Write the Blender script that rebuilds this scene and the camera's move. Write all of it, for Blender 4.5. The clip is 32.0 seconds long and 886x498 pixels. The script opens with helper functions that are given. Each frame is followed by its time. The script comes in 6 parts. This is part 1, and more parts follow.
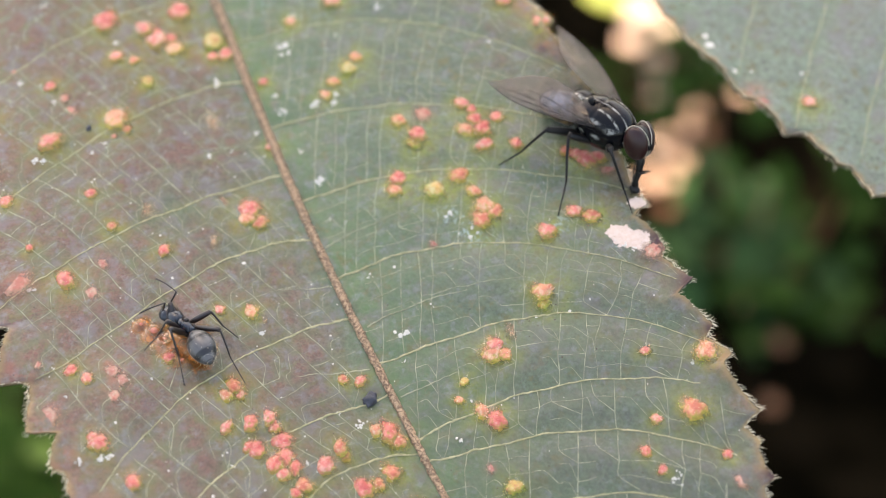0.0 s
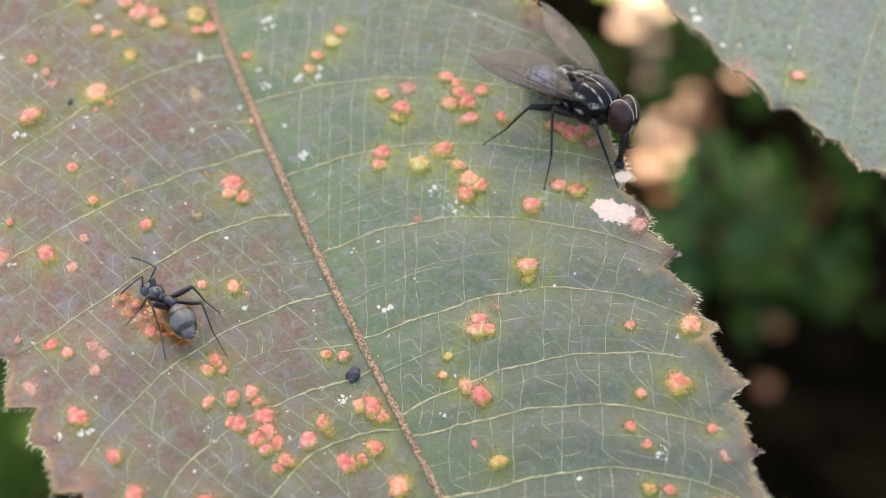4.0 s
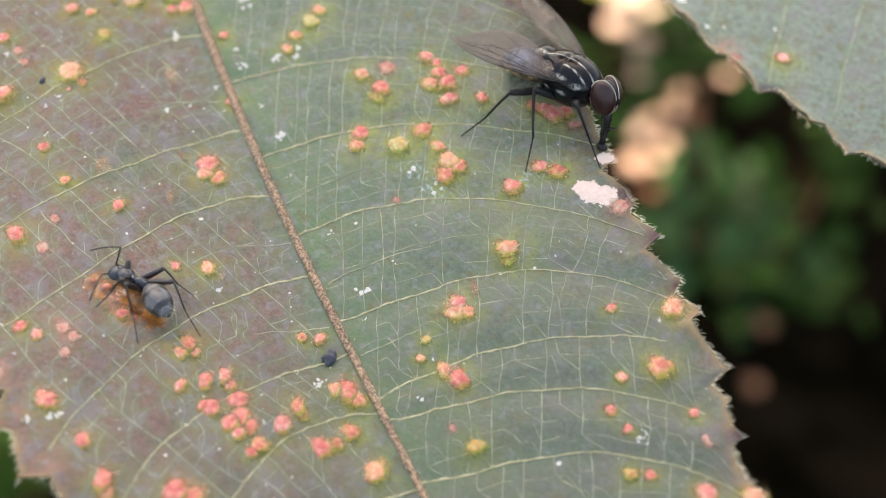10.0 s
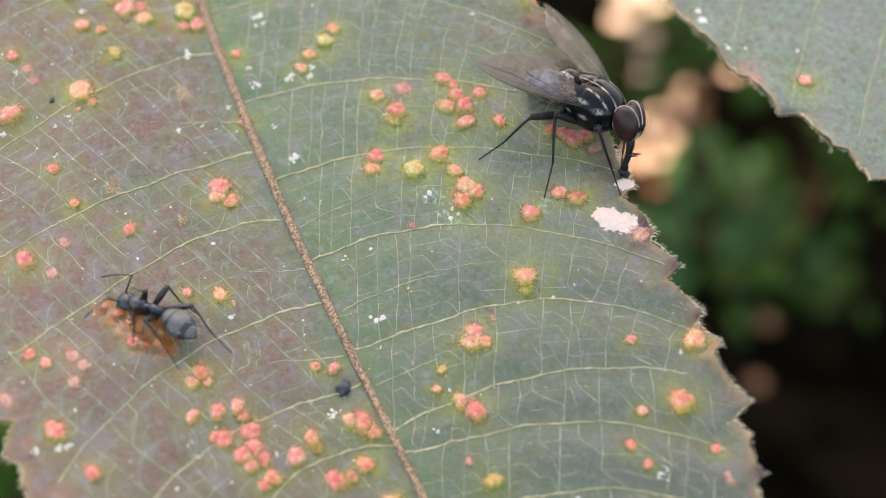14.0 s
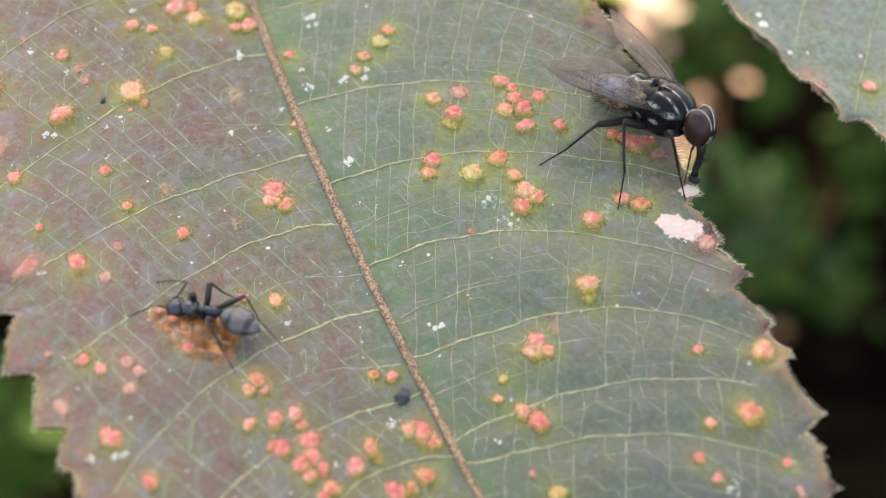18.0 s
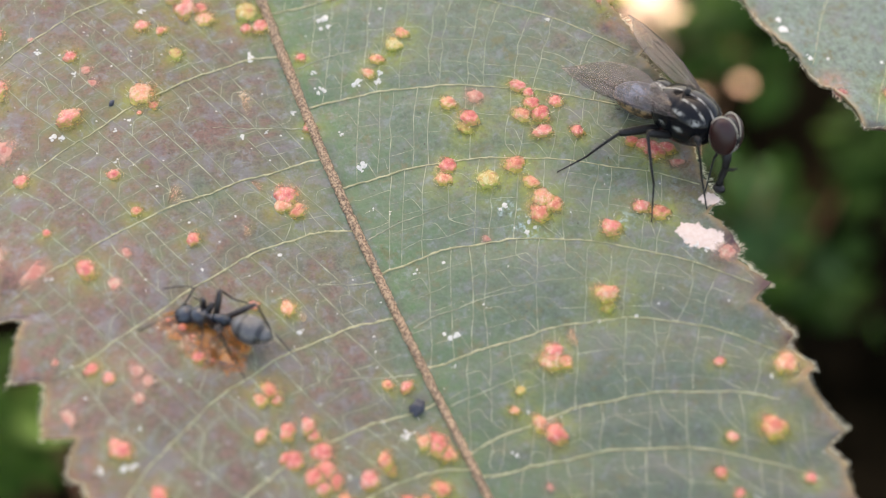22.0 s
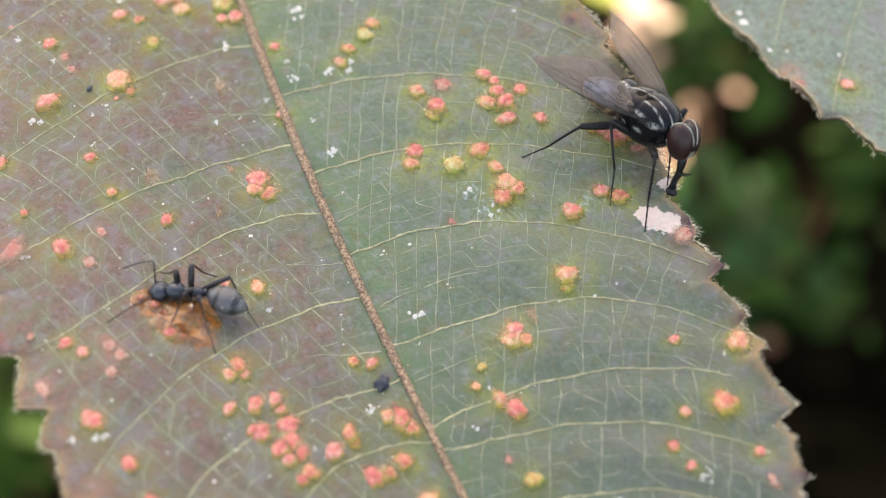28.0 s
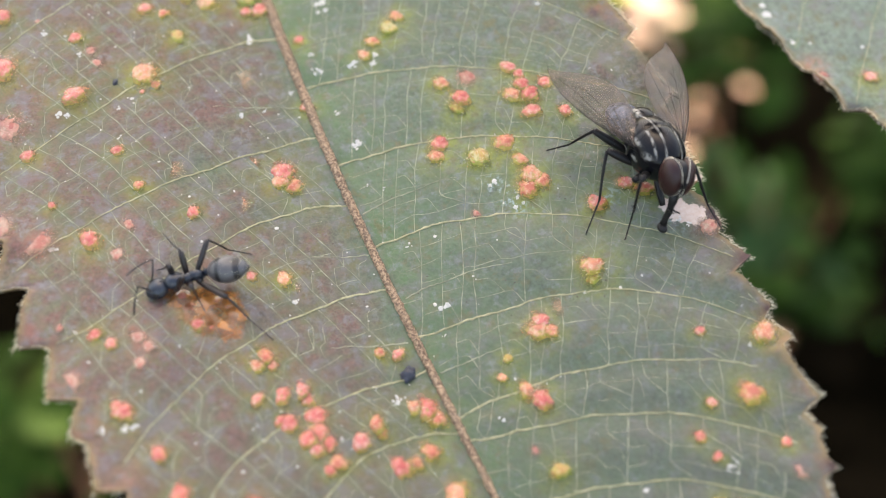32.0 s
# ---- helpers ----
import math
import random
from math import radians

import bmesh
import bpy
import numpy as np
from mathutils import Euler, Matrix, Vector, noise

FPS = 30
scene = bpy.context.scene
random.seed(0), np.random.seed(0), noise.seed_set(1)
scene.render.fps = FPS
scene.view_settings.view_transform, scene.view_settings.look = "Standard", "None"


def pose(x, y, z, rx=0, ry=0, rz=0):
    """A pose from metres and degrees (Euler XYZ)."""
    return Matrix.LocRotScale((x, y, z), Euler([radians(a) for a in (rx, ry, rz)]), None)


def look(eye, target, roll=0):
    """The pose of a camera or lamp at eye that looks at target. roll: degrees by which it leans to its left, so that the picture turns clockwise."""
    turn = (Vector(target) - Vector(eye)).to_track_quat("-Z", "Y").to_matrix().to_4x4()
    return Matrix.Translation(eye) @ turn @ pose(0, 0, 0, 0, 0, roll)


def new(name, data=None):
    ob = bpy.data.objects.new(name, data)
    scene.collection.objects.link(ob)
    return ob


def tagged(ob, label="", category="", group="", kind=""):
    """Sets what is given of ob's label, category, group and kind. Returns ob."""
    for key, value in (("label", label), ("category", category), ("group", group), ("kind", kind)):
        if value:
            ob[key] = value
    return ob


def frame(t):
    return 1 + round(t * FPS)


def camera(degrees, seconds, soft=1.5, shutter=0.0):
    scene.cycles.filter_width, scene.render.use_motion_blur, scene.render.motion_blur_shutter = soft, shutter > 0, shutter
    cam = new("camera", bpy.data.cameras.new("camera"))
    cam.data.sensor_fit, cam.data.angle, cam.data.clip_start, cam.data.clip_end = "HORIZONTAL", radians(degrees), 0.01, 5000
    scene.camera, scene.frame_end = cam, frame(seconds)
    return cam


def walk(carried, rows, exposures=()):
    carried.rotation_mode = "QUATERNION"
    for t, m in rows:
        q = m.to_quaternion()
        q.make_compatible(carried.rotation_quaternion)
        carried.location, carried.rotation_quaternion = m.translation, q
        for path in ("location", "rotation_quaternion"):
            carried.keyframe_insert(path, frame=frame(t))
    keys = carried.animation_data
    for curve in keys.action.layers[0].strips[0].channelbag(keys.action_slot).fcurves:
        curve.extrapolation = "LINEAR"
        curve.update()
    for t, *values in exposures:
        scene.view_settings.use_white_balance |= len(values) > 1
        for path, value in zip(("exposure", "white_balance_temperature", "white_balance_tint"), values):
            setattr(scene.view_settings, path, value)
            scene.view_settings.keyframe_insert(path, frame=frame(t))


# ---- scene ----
# A leaf with galls, a fly and an ant on it, at true size: working units are millimetres (MM), the world is in metres.
MM = 0.001
cam = camera(38.8, 32.0, soft=1.0)
cam.data.dof.use_dof = True
cam.data.dof.focus_distance = 0.0669
cam.data.dof.aperture_fstop = 26.0

# seconds; millimetres right, ahead and up from the first eye; yaw, pitch, roll in degrees
EYE, TILT = 0.6, -50.0
PATH = [
    (0.0, -0.000, 0.000, 0.000, 0.000, 0.000, 0.000),
    (0.5, -0.086, -0.110, 0.216, -0.097, 0.095, 0.025),
    (1.0, -0.553, 0.098, 0.080, 0.161, -0.087, -0.092),
    (1.5, -1.125, 0.254, -0.284, 0.288, -0.045, -0.126),
    (2.0, -0.660, 0.283, -0.484, 0.390, -0.186, -0.118),
    (2.5, 0.388, 0.339, -0.608, 0.378, -0.483, -0.028),
    (3.0, 0.762, 0.349, -0.558, 0.083, -0.408, 0.004),
    (3.5, 0.778, 0.468, -0.465, -0.087, -0.548, 0.068),
    (5.5, 0.215, 0.756, -1.127, -0.288, -0.820, -0.115),
    (6.0, 0.877, 0.923, -1.205, -0.367, -0.660, -0.114),
    (6.5, 1.216, 0.931, -1.329, -0.611, -0.717, -0.091),
    (7.0, 1.170, 0.903, -1.201, -0.545, -0.907, -0.058),
    (7.5, 0.708, 1.005, -1.295, -0.447, -0.683, -0.029),
    (8.0, 0.440, 1.368, -1.503, -0.298, -0.968, -0.170),
    (8.5, 0.629, 1.620, -2.157, -0.309, -0.963, -0.132),
    (9.0, 0.805, 1.850, -2.274, -0.478, -1.252, -0.227),
    (9.5, 1.152, 1.762, -1.798, -0.610, -1.048, -0.234),
    (10.0, 1.312, 1.735, -1.512, -0.601, -0.736, -0.154),
    (10.5, 1.306, 1.883, -1.557, -0.562, -0.820, -0.188),
    (11.0, 1.193, 2.347, -2.063, -0.588, -0.794, -0.257),
    (11.5, 0.899, 2.599, -1.657, -0.533, -0.986, -0.409),
    (12.0, 0.464, 2.453, -0.450, -0.534, -0.862, -0.415),
    (12.5, 0.394, 2.321, -0.111, -0.455, -0.746, -0.439),
    (13.0, 0.356, 2.464, -0.111, -0.488, -1.011, -0.516),
    (13.5, 0.502, 2.754, 0.103, -0.560, -1.162, -0.557),
    (15.5, 0.359, 3.645, 0.390, -0.260, -0.710, -0.552),
    (16.0, -0.476, 3.782, 0.293, -0.132, -0.761, -0.644),
    (16.5, -1.263, 3.840, 0.310, -0.260, -1.020, -0.717),
    (17.0, -1.578, 3.991, -0.078, -0.185, -0.834, -0.839),
    (17.5, -1.868, 4.316, -0.107, -0.126, -0.781, -0.903),
    (18.0, -2.217, 4.500, 0.239, -0.192, -0.806, -1.000),
    (18.5, -2.532, 4.483, 0.700, -0.098, -0.695, -1.179),
    (19.0, -3.044, 4.653, 0.473, 0.018, -0.820, -1.088),
    (19.5, -3.201, 5.025, 0.321, 0.259, -0.713, -1.126),
    (20.0, -3.748, 5.182, 0.567, 0.012, -0.758, -1.217),
    (20.5, -4.292, 5.265, 0.698, -0.043, -0.686, -1.339),
    (21.0, -4.131, 5.533, 0.582, 0.081, -0.581, -1.270),
    (21.5, -3.465, 5.565, 0.407, -0.078, -0.652, -1.256),
    (22.0, -3.261, 5.808, 0.616, -0.408, -0.810, -1.328),
    (22.5, -3.172, 5.839, 0.890, -0.606, -0.504, -1.384),
    (23.0, -3.368, 6.135, 0.232, -0.562, -0.548, -1.319),
    (23.5, -3.400, 6.452, -0.515, -0.347, -0.761, -1.278),
    (24.0, -3.502, 6.524, -0.264, -0.380, -0.931, -1.378),
    (24.5, -3.273, 6.523, -0.063, -0.479, -0.704, -1.334),
    (25.0, -2.920, 6.679, -0.497, -0.493, -0.617, -1.300),
    (25.5, -2.181, 6.629, -0.699, -0.495, -0.782, -1.336),
    (27.5, -1.773, 3.802, -0.401, -0.575, -0.563, -1.542),
    (28.0, -1.665, 3.733, -0.682, -0.593, -0.448, -1.621),
    (28.5, -1.607, 3.606, -0.535, -0.483, -0.647, -1.684),
    (29.0, -1.352, 3.595, -0.655, -0.449, -0.624, -1.621),
    (29.5, -1.530, 3.360, -0.035, -0.249, -0.409, -1.557),
    (30.0, -2.416, 3.416, -0.129, -0.308, -0.275, -1.563),
    (30.5, -3.243, 3.523, -0.382, -0.139, -0.440, -1.632),
    (31.0, -3.209, 3.570, -0.891, -0.018, -0.587, -1.651),
    (31.5, -2.454, 3.575, -1.121, -0.117, -0.510, -1.560),
    (32.0, -2.522, 3.521, -0.952, -0.188, -0.607, -1.557),
]
START = pose(0, 0, EYE, TILT)
walk(cam, [(t, START @ pose(x * MM, y * MM, z * MM, 90 + pitch, roll, yaw)) for t, x, y, z, yaw, pitch, roll in PATH],
     exposures=[(0.0, 2.41, 8300, 12), (32.0, 2.41, 8300, 12)])

# ---- light: open shade under an added, unseen tree, with the sun on the litter through gaps in its crown ----
world = bpy.data.worlds.new("sky")
scene.world = world
world.use_nodes = True
wt = world.node_tree
sky = wt.nodes.new("ShaderNodeTexSky")
sky.sky_type = "NISHITA"
sky.sun_disc = False
sky.sun_elevation, sky.sun_rotation = radians(52), radians(-8)
sky.dust_density = 3.0
wt.links.new(sky.outputs[0], wt.nodes["Background"].inputs["Color"])
wt.nodes["Background"].inputs["Strength"].default_value = 0.15
sun_data = bpy.data.lights.new("sun", "SUN")
sun_data.energy, sun_data.angle, sun_data.color = 3.4, radians(0.55), (1.0, 0.96, 0.91)
sun = new("sun", sun_data)
SUNWARD = Vector((-0.14, 1.0, 1.29)).normalized()
sun.matrix_world = look(SUNWARD, (0, 0, 0))


# ---- materials ----
class Nodes:
    """A node material in the making."""

    def __init__(self, name, roughness=0.5, metallic=0.0, specular=0.5):
        self.mat = bpy.data.materials.new(name)
        self.mat.use_nodes = True
        self.tree = self.mat.node_tree
        self.bsdf = self.tree.nodes["Principled BSDF"]
        self.bsdf.inputs["Roughness"].default_value = roughness
        self.bsdf.inputs["Metallic"].default_value = metallic
        self.bsdf.inputs["Specular IOR Level"].default_value = specular
        self.coord = self.tree.nodes.new("ShaderNodeTexCoord").outputs["Object"]

    def put(self, socket, value):
        if isinstance(value, bpy.types.NodeSocket):
            self.tree.links.new(value, socket)
        elif isinstance(value, tuple) and len(value) == 3 and socket.type == "RGBA":
            socket.default_value = (*value, 1)
        else:
            socket.default_value = value

    def noise(self, size_mm, detail=4.0, rough=0.6, stretch=(1, 1, 1), shift=0.0):
        m = self.tree.nodes.new("ShaderNodeMapping")
        self.tree.links.new(self.coord, m.inputs["Vector"])
        m.inputs["Scale"].default_value = [s / (size_mm * MM) for s in stretch]
        m.inputs["Location"].default_value = (shift, shift * 1.7, shift * 0.6)
        n = self.tree.nodes.new("ShaderNodeTexNoise")
        n.inputs["Scale"].default_value = 1.0
        n.inputs["Detail"].default_value, n.inputs["Roughness"].default_value = detail, rough
        self.tree.links.new(m.outputs[0], n.inputs["Vector"])
        return n.outputs["Fac"]

    def cells(self, size_mm, feature="F1", rand=1.0):
        m = self.tree.nodes.new("ShaderNodeMapping")
        self.tree.links.new(self.coord, m.inputs["Vector"])
        m.inputs["Scale"].default_value = [1 / (size_mm * MM)] * 3
        n = self.tree.nodes.new("ShaderNodeTexVoronoi")
        n.feature = feature
        n.inputs["Scale"].default_value = 1.0
        n.inputs["Randomness"].default_value = rand
        self.tree.links.new(m.outputs[0], n.inputs["Vector"])
        return n.outputs["Distance"]

    def attribute(self, name):
        n = self.tree.nodes.new("ShaderNodeAttribute")
        n.attribute_name = name
        return n.outputs["Fac"]

    def random(self):
        return self.tree.nodes.new("ShaderNodeObjectInfo").outputs["Random"]

    def span(self, value, a, b, lo=0.0, hi=1.0):
        n = self.tree.nodes.new("ShaderNodeMapRange")
        n.interpolation_type = "SMOOTHSTEP"
        self.put(n.inputs["Value"], value)
        for key, v in (("From Min", a), ("From Max", b), ("To Min", lo), ("To Max", hi)):
            n.inputs[key].default_value = v
        return n.outputs["Result"]

    def math(self, kind, a, b):
        n = self.tree.nodes.new("ShaderNodeMath")
        n.operation = kind
        self.put(n.inputs[0], a)
        self.put(n.inputs[1], b)
        return n.outputs[0]

    def mix(self, fac, a, b):
        n = self.tree.nodes.new("ShaderNodeMix")
        n.data_type = "RGBA"
        self.put(n.inputs[0], fac)
        self.put(n.inputs[6], a)
        self.put(n.inputs[7], b)
        return n.outputs[2]

    def color(self, value):
        self.put(self.bsdf.inputs["Base Color"], value)
        return self

    def set(self, key, value):
        self.put(self.bsdf.inputs[key], value)
        return self

    def bump(self, height, strength=0.3, depth_mm=0.05):
        n = self.tree.nodes.new("ShaderNodeBump")
        n.inputs["Strength"].default_value = strength
        n.inputs["Distance"].default_value = depth_mm * MM
        self.put(n.inputs["Height"], height)
        self.tree.links.new(n.outputs[0], self.bsdf.inputs["Normal"])
        return self


def leaf_material(name, green, bronze, gloss=0.42):
    """Ageing leaf: green along the veins, bronzed between them, pale halos round the galls, dry bleached spots; sky
    sheen and tip shade painted in.
    """
    m = Nodes(name, gloss, 0.0, 0.30)
    fine, broad = m.noise(0.35, 5), m.noise(4.5, 3, 0.55, shift=3.0)
    grain = m.noise(0.13, 3, 0.7, shift=40.0)
    base = m.mix(m.span(m.math("ADD", m.math("MULTIPLY", fine, 0.6), m.math("MULTIPLY", grain, 0.4)), 0.36, 0.64), tuple(0.62 * c for c in green), tuple(1.36 * c for c in green))
    patch = m.noise(1.5, 4, 0.6, shift=30.0)
    red = m.math("ADD", m.attribute("red"), m.math("ADD", m.span(broad, 0.3, 0.7, -0.11, 0.11), m.span(patch, 0.35, 0.65, -0.13, 0.13)))
    red = m.span(red, 0.1, 0.85)
    bronze_mix = m.mix(m.span(m.math("ADD", m.math("MULTIPLY", fine, 0.6), m.math("MULTIPLY", grain, 0.4)), 0.36, 0.64), tuple(0.62 * c for c in bronze), tuple(1.36 * c for c in bronze))
    col = m.mix(red, base, bronze_mix)
    col = m.mix(m.math("MULTIPLY", m.attribute("lush"), m.span(patch, 0.3, 0.7, 1.0, 0.35)), col, (0.046, 0.102, 0.037))
    col = m.mix(m.math("MULTIPLY", m.attribute("vein"), 0.22), col, (0.070, 0.125, 0.036))
    halo = m.math("MULTIPLY", m.attribute("halo"), m.span(m.noise(0.5, 3, shift=8.0), 0.3, 0.6, 0.4, 1.0))
    col = m.mix(halo, col, (0.185, 0.20, 0.014))
    col = m.mix(m.math("MULTIPLY", m.attribute("blush"), m.span(m.noise(0.6, 3, shift=5.0), 0.3, 0.65, 0.3, 1.0)), col, (0.28, 0.115, 0.08))
    olive = m.span(m.noise(1.0, 5, 0.7, shift=11.0), 0.54, 0.64, 0.0, 0.72)
    col = m.mix(olive, col, (0.085, 0.080, 0.028))
    col = m.mix(m.math("MULTIPLY", m.attribute("net"), m.span(patch, 0.35, 0.65, 0.25, 0.6)), col, (0.080, 0.112, 0.062))
    mesh = m.span(m.cells(0.40, "DISTANCE_TO_EDGE"), 0.015, 0.10, 0.28, 0.0)
    col = m.mix(m.math("MULTIPLY", mesh, m.span(m.noise(1.7, 3, shift=33.0), 0.35, 0.62, 0.25, 1.0)), col, (0.145, 0.150, 0.105))
    lilac = m.math("MULTIPLY", m.span(m.noise(1.3, 4, 0.6, shift=61.0), 0.50, 0.66, 0.0, 0.55), m.span(m.attribute("red"), 0.0, 0.35, 0.55, 1.0))
    col = m.mix(lilac, col, (0.118, 0.108, 0.120))
    # bluish-white sheen of the reflected sky, painted on in patches
    sky_sheen = m.span(m.noise(0.55, 6, 0.75, shift=17.0), 0.50, 0.68, 0.0, 0.48)
    col = m.mix(sky_sheen, col, (0.17, 0.19, 0.20))
    bloom = m.math("MULTIPLY", m.attribute("bloom"), m.span(m.noise(0.30, 4, 0.7, shift=25.0), 0.50, 0.66, 0.0, 0.6))
    col = m.mix(bloom, col, (0.27, 0.36, 0.36))
    # dimmer light towards the leaf tip, painted into the colour
    col = m.mix(m.math("MULTIPLY", m.attribute("tip_shade"), m.span(m.noise(2.5, 4, shift=50.0), 0.3, 0.7, 0.5, 1.0)), col, (0.050, 0.050, 0.040))
    dots = m.span(m.cells(0.55), 0.10, 0.05)
    dots = m.math("MULTIPLY", dots, m.span(m.noise(2.2, 2, shift=21.0), 0.42, 0.56, 0.0, 0.85))
    col = m.mix(dots, col, (0.07, 0.055, 0.04))
    edge = m.math("MULTIPLY", m.attribute("margin"), m.span(m.noise(0.8, 3, shift=2.0), 0.3, 0.6, 0.35, 1.0))
    col = m.mix(edge, col, (0.21, 0.145, 0.07))
    wet = m.span(m.math("ADD", m.attribute("wet"), m.span(m.noise(0.8, 4, 0.65, shift=14.0), 0.3, 0.7, -0.38, 0.38)), 0.30, 0.85, 0.0, 0.92)
    col = m.mix(wet, col, m.mix(m.span(m.noise(0.4, 3, shift=31.0), 0.35, 0.65), (0.15, 0.046, 0.008), (0.40, 0.120, 0.026)))
    col = m.mix(m.math("MULTIPLY", m.attribute("brown"), m.span(m.noise(0.5, 4, shift=9.0), 0.2, 0.45)), col, (0.040, 0.016, 0.022))
    dry = m.span(m.math("ADD", m.attribute("dry"), m.span(m.noise(0.55, 5, 0.65, shift=6.0), 0.25, 0.75, -0.42, 0.42)), 0.40, 0.56)
    col = m.mix(dry, col, m.mix(m.noise(0.3, 4), (0.40, 0.27, 0.21), (0.55, 0.48, 0.43)))
    m.color(col)
    rough = m.math("ADD", m.span(fine, 0.3, 0.7, gloss - 0.10, gloss + 0.14), m.math("MULTIPLY", m.attribute("wet"), -0.28))
    m.set("Roughness", rough)
    m.bump(m.math("ADD", m.math("MULTIPLY", m.cells(0.28), 0.8), m.math("ADD", fine, m.math("MULTIPLY", m.noise(0.9, 3, shift=1.0), 1.6))), 0.36, 0.06)
    m.set("Subsurface Weight", 0.0)
    return m.mat


MAT_LEAF = leaf_material("leaf_blade", (0.058, 0.088, 0.060), (0.100, 0.050, 0.042))
MAT_LEAF_FAR = leaf_material("leaf_blade_green", (0.095, 0.128, 0.092), (0.115, 0.115, 0.105), 0.40)

m = Nodes("midrib", 0.75)
m.color(m.mix(m.span(m.noise(0.13, 5, 0.7), 0.42, 0.58), (0.105, 0.062, 0.036), (0.36, 0.245, 0.150)))
m.bump(m.noise(0.12, 4), 0.8, 0.08)
MAT_MIDRIB = m.mat

m = Nodes("vein", 0.55)
m.color(m.mix(m.span(m.noise(0.5, 4), 0.35, 0.65), (0.165, 0.163, 0.078), (0.32, 0.30, 0.175)))
m.bump(m.noise(0.15, 3), 0.5, 0.04)
MAT_VEIN = m.mat

m = Nodes("veinlet", 0.55)
m.color(m.mix(m.span(m.noise(0.8, 4), 0.35, 0.65), (0.115, 0.126, 0.078), (0.26, 0.262, 0.175)))
MAT_VEINLET = m.mat


def gall_material(name, crown, flank, cover=1.0):
    """Downy, mottled gall tissue: flushed crown with pale bloom, greener flank that runs out into the blade and also
    colours the shade side.
    """
    m = Nodes(name, 0.36, 0.0, 0.45)
    grain = m.noise(0.13, 5, 0.75)
    peach = tuple(0.78 * c + 0.11 for c in (crown[0], 1.25 * crown[1], 1.0 * crown[2]))
    pale = (0.68, 0.50, 0.41)
    deep = (0.80 * crown[0], 0.48 * crown[1], 0.50 * crown[2])
    mood = m.math("ADD", m.noise(0.50, 3, 0.55, shift=7.0), m.span(m.random(), 0.0, 1.0, -0.09, 0.09))
    col = m.mix(m.span(mood, 0.34, 0.47), deep, crown)
    col = m.mix(m.span(mood, 0.53, 0.70), col, peach)
    col = m.mix(m.span(grain, 0.54, 0.68, 0.0, 0.42), col, pale)
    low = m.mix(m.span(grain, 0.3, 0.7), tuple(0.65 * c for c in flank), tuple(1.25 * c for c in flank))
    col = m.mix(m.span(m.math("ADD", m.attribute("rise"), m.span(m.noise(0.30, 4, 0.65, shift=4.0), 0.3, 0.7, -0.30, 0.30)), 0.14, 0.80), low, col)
    # dark red spots by noise, painting in the shading of crevices
    crevice_shade = m.span(m.noise(0.24, 3, shift=9.0), 0.60, 0.68, 0.0, 0.75)
    m.color(m.mix(crevice_shade, col, (0.27, 0.075, 0.05)))
    m.bump(m.math("ADD", m.noise(0.22, 5, 0.7, shift=2.0), m.math("MULTIPLY", m.cells(0.3), 0.4)), 0.25, 0.05)
    m.set("Alpha", m.span(m.math("ADD", m.attribute("edge"), m.span(m.noise(0.34, 4, 0.6, shift=12.0), 0.3, 0.7, -0.14, 0.14)), 0.08, 0.88, 0.0, cover))
    m.set("Subsurface Weight", 0.12)
    m.set("Subsurface Radius", (0.6, 0.25, 0.15))
    m.set("Subsurface Scale", 0.0004)
    return m.mat


MAT_GALLS = [
    gall_material("gall_red", (0.45, 0.118, 0.100), (0.21, 0.165, 0.022)),
    gall_material("gall_orange", (0.44, 0.165, 0.092), (0.20, 0.18, 0.014)),
    gall_material("gall_yellow_green", (0.33, 0.215, 0.055), (0.15, 0.18, 0.012)),
    gall_material("gall_dull", (0.40, 0.17, 0.13), (0.22, 0.13, 0.08), 0.75),
    gall_material("gall_scar", (0.30, 0.17, 0.095), (0.20, 0.15, 0.06), 0.55),
]
m = Nodes("white_fleck", 0.8)
m.color(m.mix(m.noise(0.2, 3), (0.33, 0.32, 0.28), (0.56, 0.54, 0.50)))
MAT_FLECK = m.mat
m = Nodes("pale_hair", 0.5)
m.color((0.62, 0.55, 0.40))
MAT_HAIR = m.mat


# ---- mesh helpers ----
def link(name, verts, faces, material, parent=None, label="", smooth=True, scale=MM):
    """A mesh object out of points in millimetres, under a thing or a part."""
    me = bpy.data.meshes.new(name)
    me.from_pydata((np.asarray(verts, dtype=float) * scale).tolist(), [], [tuple(int(i) for i in f) for f in faces])
    me.materials.append(material)
    me.polygons.foreach_set("use_smooth", [smooth] * len(me.polygons))
    me.update()
    ob = new(name, me)
    if parent:
        ob.parent = parent
    return tagged(ob, label)


def attribute(ob, name, values):
    ob.data.attributes.new(name, "FLOAT", "POINT").data.foreach_set("value", np.asarray(values, dtype=np.float32))


